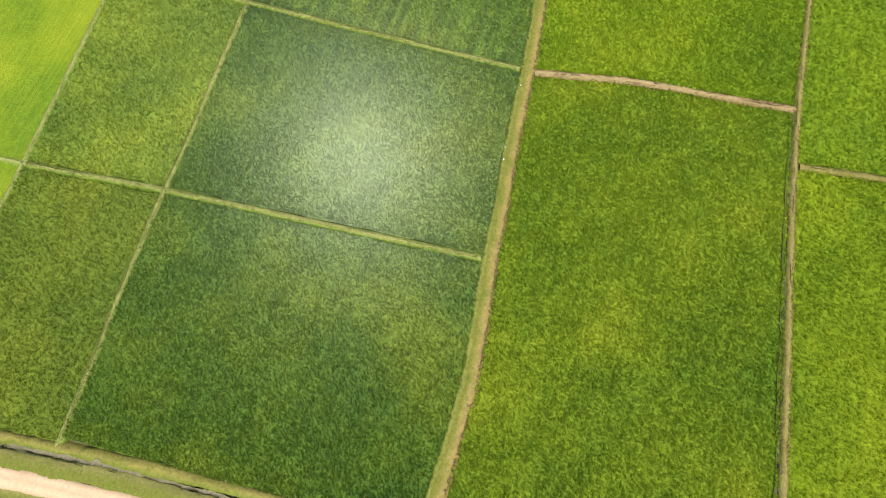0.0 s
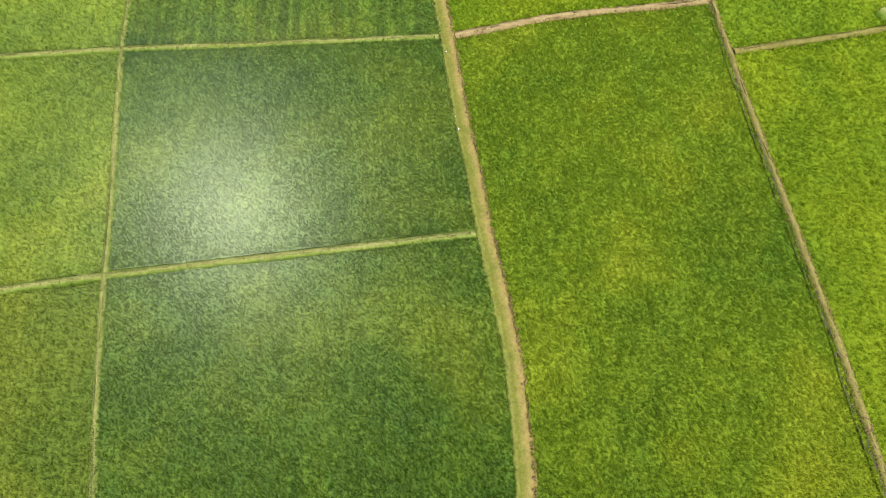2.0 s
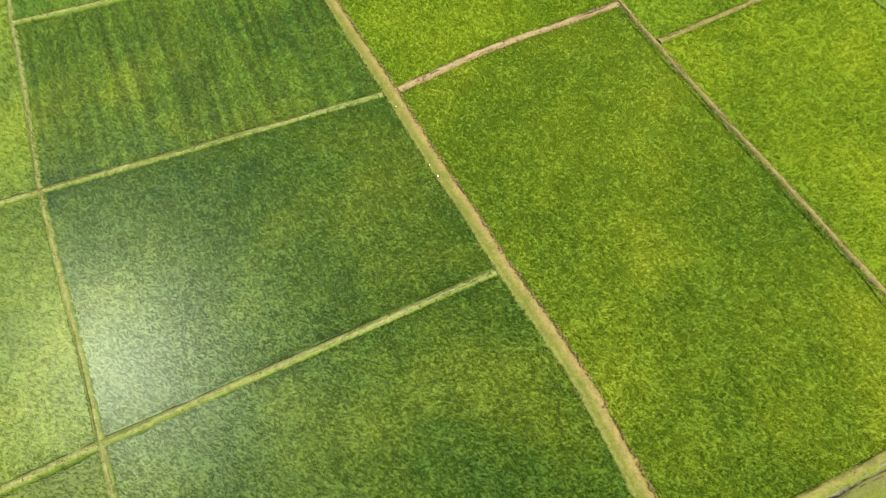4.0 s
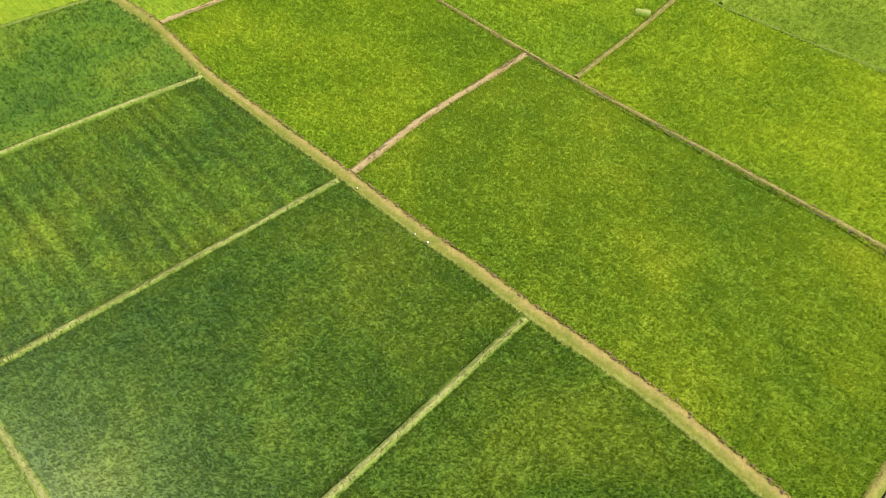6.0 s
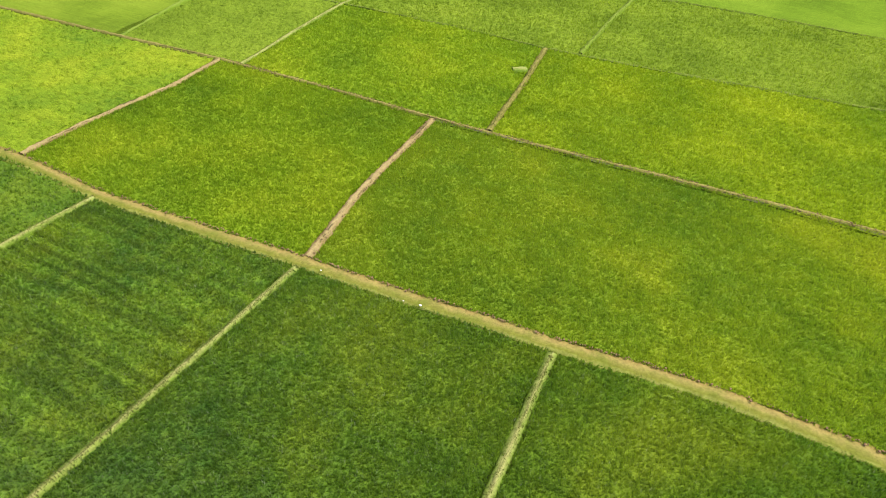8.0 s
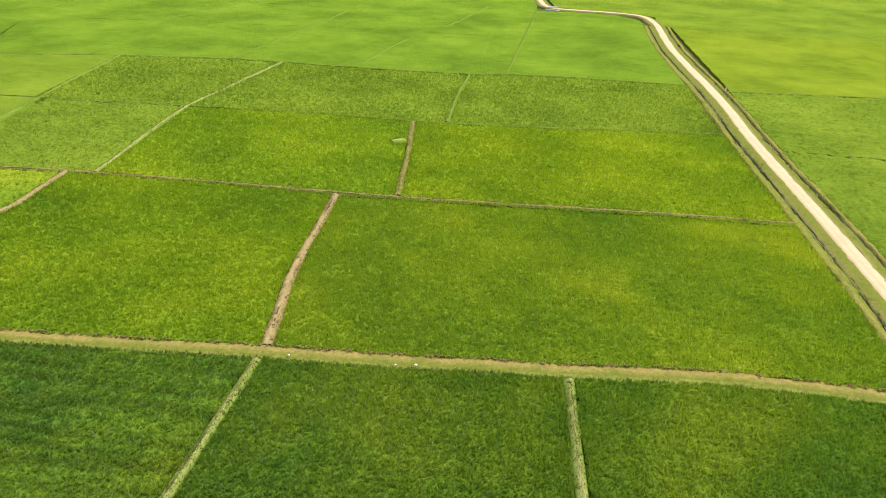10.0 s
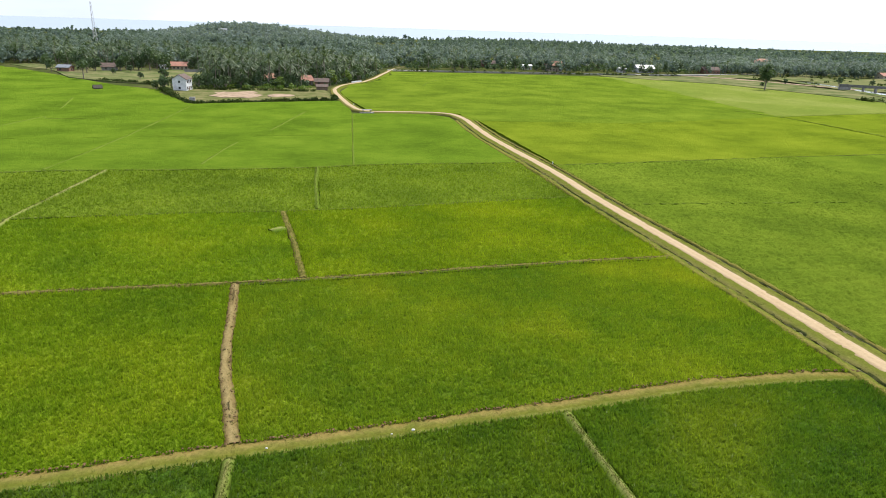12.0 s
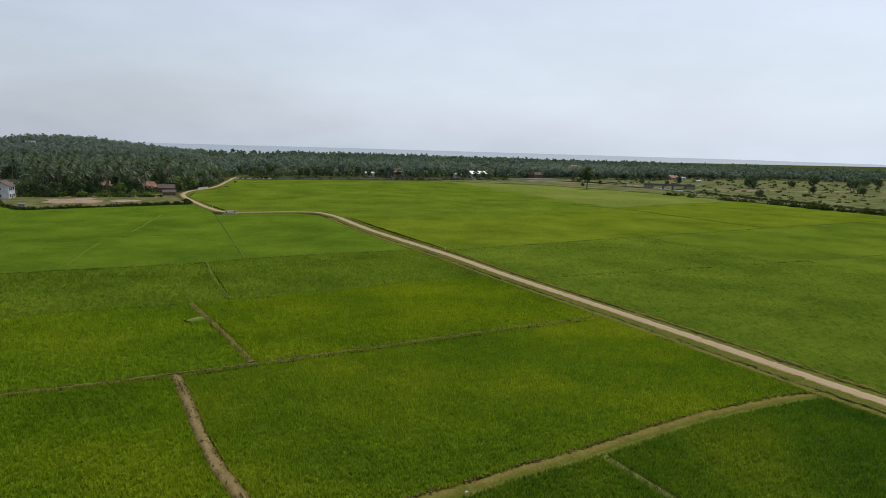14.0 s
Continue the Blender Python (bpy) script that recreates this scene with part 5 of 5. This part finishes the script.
v2, f2, uv2 = ribbon([(393, 338), (430, 320), (520, 300), (700, 285)], [(2.6, 0.0), (2.2, 0.4), (-2.2, 0.4), (-2.6, 0.0)], 3.0, 0.03, 0.1, 90)
thing("bridge_road", mesh_np("bridge_road", v, f, uv, True), sand_mat, "dusty track leading to the bridge", "road", kind="structure")
thing("bridge_road", mesh_np("bridge_road", v2, f2, uv2, True), sand_mat, "dusty track beyond the bridge", "road", kind="structure")


def low_wall(line, h, label, material=plaster_white):
    v, f, uv = ribbon(line, [(0.12, 0), (0.12, h), (0.16, h), (0.16, h + 0.08), (-0.16, h + 0.08), (-0.16, h), (-0.12, h), (-0.12, 0)], 3.0)
    v[:, 2] += np.array([land(a, b) for a, b in v[:, :2]])
    thing("boundary_wall", mesh_np("boundary_wall", v, f, uv), material, label, "wall", "boundary walls")


low_wall([(88, 461), (150, 459.8), (230, 460.5), (262, 461)], 0.9, "long low white roadside wall", plaster_grey)
low_wall([(268, 461.2), (330, 463)], 0.9, "low white roadside wall", plaster_grey)
low_wall([(22, 352), (28.5, 359.5)], 1.6, "short white garden wall beside the dirt road")
low_wall([(-82, 411), (-71, 412)], 1.6, "grey garden wall below a village house", plaster_grey)

# ---- houses ----
def roof_mesh(w, d, base, rise, over, hip=0.0, thick=0.22):
    """A pitched roof with eaves, ridge along x; hip: how far the ridge ends are drawn in. Rows of tiles give it ribs."""
    bm = bmesh.new()
    W, D = w / 2 + over, d / 2 + over
    drop = rise * over / (d / 2)
    rows = 7
    for side in (-1, 1):
        ring = []
        for i in range(rows + 1):
            t = i / rows
            y = side * D * (1 - t)
            z = base - drop + (rise + drop) * t + (0.05 if i % 2 else 0)
            x = W - hip * t
            ring.append((bm.verts.new((-x, y, z)), bm.verts.new((x, y, z)), bm.verts.new((-x, y, z - thick)), bm.verts.new((x, y, z - thick))))
        for a, b in zip(ring, ring[1:]):
            bm.faces.new((a[0], a[1], b[1], b[0]))
            bm.faces.new((a[2], b[2], b[3], a[3]))
            bm.faces.new((a[0], b[0], b[2], a[2]))
            bm.faces.new((a[1], a[3], b[3], b[1]))
        bm.faces.new((ring[0][0], ring[0][2], ring[0][3], ring[0][1]))
    if hip:
        for s in (-1, 1):
            a, b, c = (s * W, -D, base - drop), (s * W, D, base - drop), (s * (W - hip), 0, base + rise)
            bm.faces.new([bm.verts.new(p) for p in (a, b, c)])
    return bm


def house_walls(w, d, h, rise, hip, material, ob, thick=0.2):
    """Four walls, each a part; the end walls run up into gables where the roof is not hipped."""
    for s in (-1, 1):
        part("wall", slab((w - 2 * thick - 0.01, thick, h), (0, s * (d / 2 - thick / 2), 0)), material, ob)
        bm = bmesh.new()
        pts = [(-d / 2, 0), (d / 2, 0), (d / 2, h)] + ([] if hip else [(0, h + rise - 0.12)]) + [(-d / 2, h)]
        out = [bm.verts.new((s * w / 2, y, z)) for y, z in pts]
        inn = [bm.verts.new((s * (w / 2 - thick), y, z)) for y, z in pts]
        bm.faces.new(out)
        bm.faces.new(inn[::-1])
        for k in range(len(pts)):
            bm.faces.new((out[k], out[(k + 1) % len(pts)], inn[(k + 1) % len(pts)], inn[k]))
        part("wall", bm, material, ob)


def house(at, size, turn, wall_mat, roof_mat, label, rise=2.0, over=0.6, hip=0.0, front=2, storeys=1, porch=False, category="house"):
    """at: its middle on the ground; size: width, depth, wall height. The front looks to -y before the turn."""
    w, d, h = size
    ob = tagged(new("house"), label, category, "village houses")
    house_walls(w, d, h, rise, hip, wall_mat, ob)
    part("roof", roof_mesh(w, d, h, rise, over, hip), roof_mat, ob, "")
    for s in range(storeys):
        z = 0.9 + s * h / storeys
        for i in range(front):
            x = (i + 0.5) / front * (w - 1.0) - (w - 1.0) / 2
            if s == 0 and i == front // 2:
                door = part("door", slab((0.95, 0.08, 2.0), (x, -d / 2 - 0.03, 0.02)), timber_mat, ob, "brown plank door")
                continue
            win = part("window", slab((1.1, 0.06, 1.1), (x, -d / 2 - 0.025, z)), dark_glass, ob)
            for dx in (-0.55, 0.0, 0.55):
                part("window_frame", slab((0.07, 0.1, 1.2), (x + dx, -d / 2 - 0.04, z - 0.05)), timber_mat, win)
            part("window_sill", slab((1.35, 0.2, 0.08), (x, -d / 2 - 0.1, z - 0.12)), concrete_mat, win)
        for sx in (-1, 1):
            part("window", slab((0.06, 1.0, 1.0), (sx * (w / 2 + 0.025), 0, z)), dark_glass, ob)
    if porch:
        part("porch_roof", slab((w * 0.8, 2.2, 0.12), (0, -d / 2 - 1.1, min(h, 2.5) - 0.2), 0.02), roof_mat, ob)
        for sx in (-0.36, 0, 0.36):
            part("porch_post", slab((0.16, 0.16, min(h, 2.5) - 0.2), (sx * w, -d / 2 - 2.0, 0)), plaster_white, ob)
    ob.matrix_basis = Matrix.Translation((at[0], at[1], land(*at) - 0.05)) @ Matrix.Rotation(radians(turn), 4, "Z")
    return ob


house((-64.5, 297), (6.8, 6.8, 5.8), 76, plaster_white, tile_brown, "tall white two-storey house with a streaked gable wall", rise=2.0, over=0.4, front=3, storeys=2)
house((-4.2, 337), (7.0, 6, 3.0), 2, plaster_cream, tile_red, "small house with a red clay tile roof among palms", rise=2.2, over=0.8, hip=1.6, porch=True)
house((4.0, 331), (7.4, 5, 2.6), -4, brick_raw, tile_brown, "low brick outbuilding with a dark tile roof", rise=1.5, over=0.6)
house((3.5, 307), (5.6, 3.6, 2.0), 3, timber_mat, tile_brown, "low open shed with a weathered roof", rise=0.9, over=0.5, front=1, category="shed")
house((-25.5, 352), (6.4, 5, 2.8), 12, plaster_cream, tile_orange, "small house with an orange tile roof under palms", rise=2.0, over=0.8, hip=1.5)
house((-150, 402), (7.5, 6, 2.8), -12, brick_raw, sheet_metal, "brick house with a pale metal roof at the pasture", rise=1.3, over=0.6)
house((-128, 415), (9, 6, 2.8), 8, plaster_grey, tile_brown, "grey house with a brown tile roof below the woods", rise=2.0, over=0.6)
house((-88, 433), (11, 7, 3.0), 4, plaster_cream, tile_red, "long house with a red tile roof behind a wall", rise=2.2, over=0.7, front=4)
house((-98, 431), (5, 5, 2.8), 4, plaster_white, sheet_metal, "white annex with a bright metal roof", rise=0.8, over=0.4)
house((-122, 464), (4.5, 4, 2.8), 25, plaster_white, sheet_metal, "small white hut with a bright metal roof", rise=1.4, over=0.4)
house((201, 489), (12, 8, 5.6), 3, plaster_cream, tile_orange, "two-storey house with an orange tile roof on the village road", rise=2.6, over=0.9, front=4, storeys=2)
house((183, 507), (8, 6, 3.2), 0, plaster_white, sheet_metal, "small white building with a metal roof", rise=1.0, over=0.5)
house((252, 534), (12, 8, 3.2), -6, plaster_cream, tile_orange, "house with a faded orange roof under trees", rise=2.6, over=0.8, hip=2.5)
house((264, 491), (7, 5, 3.4), 4, plaster_white, sheet_metal, "small white shop with a flat metal roof", rise=0.7, over=0.4)
house((287, 495), (16, 9, 4.2), 2, plaster_white, sheet_metal, "long white house with a grey metal roof and porch", rise=2.2, over=0.7, front=5, porch=True)
house((155, 530), (14, 8, 3.2), 3, brick_raw, tile_brown, "brick house half hidden behind trees", rise=2.4, over=0.6)
house((352, 496), (17, 8, 3.6), 5, brick_raw, tile_brown, "long brown brick building by the village road", rise=2.4, over=0.6, front=5)
house((376, 512), (13, 8, 3.6), 10, brick_raw, tile_brown, "brown brick house among trees", rise=2.2, over=0.6)
house((455, 562), (19, 12, 8.2), 8, plaster_white, tile_orange, "large white house with a pale red roof above the village", rise=3.4, over=1.2, hip=4, front=5, storeys=2)
house((470, 503), (15, 9, 3.4), -6, plaster_grey, tile_brown, "grey house with a broad brown roof", rise=2.6, over=0.9, hip=3)
house((514, 471), (13, 8, 3.2), 10, plaster_cream, tile_red, "low house with a red roof beside the pasture", rise=2.2, over=0.8)
house((527, 470), (7, 6, 2.8), 10, plaster_white, sheet_metal, "white shed with a bright metal roof", rise=0.9, over=0.5, category="shed")
house((514, 436), (6, 4, 2.4), 0, plaster_white, sheet_metal, "small white hut on the pasture", rise=0.6, over=0.3, category="shed")
house((690, 560), (14, 8, 3.2), 0, plaster_grey, sheet_metal, "distant grey shed on open land", rise=1.5, over=0.5, category="shed")
house((-105, 850), (9.5, 7, 5), 0, plaster_white, sheet_metal, "white building on the wooded hill", rise=1.4, over=0.5, front=3, storeys=2)


# field hut on stilts with a thatched roof
hut = tagged(new("field_hut"), "small thatched watch hut on stilts in the rice", "hut")
for sx in (-1.6, 1.6):
    for sy in (-1.1, 1.1):
        part("post", slab((0.14, 0.14, 2.3), (sx, sy, 0)), timber_mat, hut)
part("platform", slab((3.6, 2.6, 0.14), (0, 0, 0.85), 0.02), timber_mat, hut)
part("roof", roof_mesh(3.6, 2.6, 2.0, 1.1, 0.7), thatch_mat, hut, "sagging grey thatched roof")
hut.matrix_basis = Matrix.Translation((-104.5, 301, -0.85)) @ Matrix.Rotation(radians(24), 4, "Z") @ Matrix.Scale(0.85, 4)

# culvert with parapets where the road turns
cul = tagged(new("road_culvert"), "small grey concrete culvert with a slab roof beside the dirt road", "culvert")
part("base_slab", slab((4.8, 2.4, 0.9), (0, 0, -0.9), 0.05), concrete_mat, cul)
for sx in (-1.6, 1.6):
    for sy in (-0.6, 0.6):
        part("post", slab((0.18, 0.18, 1.0), (sx, sy, 0.0), 0.02), concrete_mat, cul)
part("top_slab", slab((3.9, 1.8, 0.18), (0, 0, 1.0), 0.04), concrete_mat, cul, "pale weathered roof slab")
for sx in (-2.7, 2.7):
    part("wing_wall", slab((0.3, 2.4, 0.6), (sx, 0, -0.5), 0.03), concrete_mat, cul)
cul.matrix_basis = Matrix.Translation((19.3, 217.6, 0.1)) @ Matrix.Rotation(radians(3), 4, "Z")

for x, y in ((15.8, 243), (60.4, 113.4)):
    me = bpy.data.meshes.new("marker_post")
    b = slab((0.2, 0.2, 0.9), (0, 0, -0.2), 0.03)
    b.to_mesh(me)
    b.free()
    thing("marker_post", me, plaster_white, "short white concrete post at the road edge", "post", "white road posts").location = (x, y, 0.05)
tank = tagged(new("water_tank"), "small grey concrete tank inside the garden hedge", "tank")
part("body", slab((2.2, 2.0, 1.6), (0, 0, -0.1), 0.06), concrete_mat, tank)
part("lid", slab((2.4, 2.2, 0.14), (0, 0, 1.5), 0.03), concrete_mat, tank, "flat concrete lid")
tank.matrix_basis = Matrix.Translation((-53.0, 250.5, 0.25))

# bridge over the river
br = tagged(new("road_bridge"), "long grey concrete road bridge over the river", "bridge")
part("deck", slab((39, 5.0, 0.9), (0, 0, 2.3), 0.05), concrete_dark, br)
for sy in (-2.35, 2.35):
    part("parapet", slab((39, 0.22, 0.6), (0, sy, 3.2), 0.03), concrete_dark, br)
for sx in (-4.5, 3.0):
    part("pier", slab((1.1, 4.6, 3.6), (sx, 0, -1.3), 0.1), concrete_mat, br)
for sx in (-16, 16):
    part("abutment", slab((7, 5.6, 3.4), (sx, 0, -1.1), 0.08), concrete_mat, br)
br.matrix_basis = Matrix.Translation((379, 343, 0)) @ Matrix.Rotation(radians(-35), 4, "Z")

# lattice mast behind the woods
mast = tagged(new("radio_mast"), "tall grey lattice radio mast behind the palms", "mast")
for k in range(3):
    a = 2.094 * k
    part("leg", mesh_np("leg", *tube([(2.2 * math.cos(a), 2.2 * math.sin(a), 0), (0.5 * math.cos(a), 0.5 * math.sin(a), 44)], [0.16, 0.1], 5)), steel_paint, mast)
for i in range(14):
    t0, t1 = i / 14, (i + 1) / 14
    for k in range(3):
        a, b = 2.094 * k, 2.094 * (k + 1)
        r0, r1 = 2.2 - 1.7 * t0, 2.2 - 1.7 * t1
        part("brace", mesh_np("brace", *tube([(r0 * math.cos(a), r0 * math.sin(a), 44 * t0), (r1 * math.cos(b), r1 * math.sin(b), 44 * t1)], [0.07, 0.07], 4)), steel_paint, mast)
mast.matrix_basis = Matrix.Translation((-192, 622, land(-192, 622)))
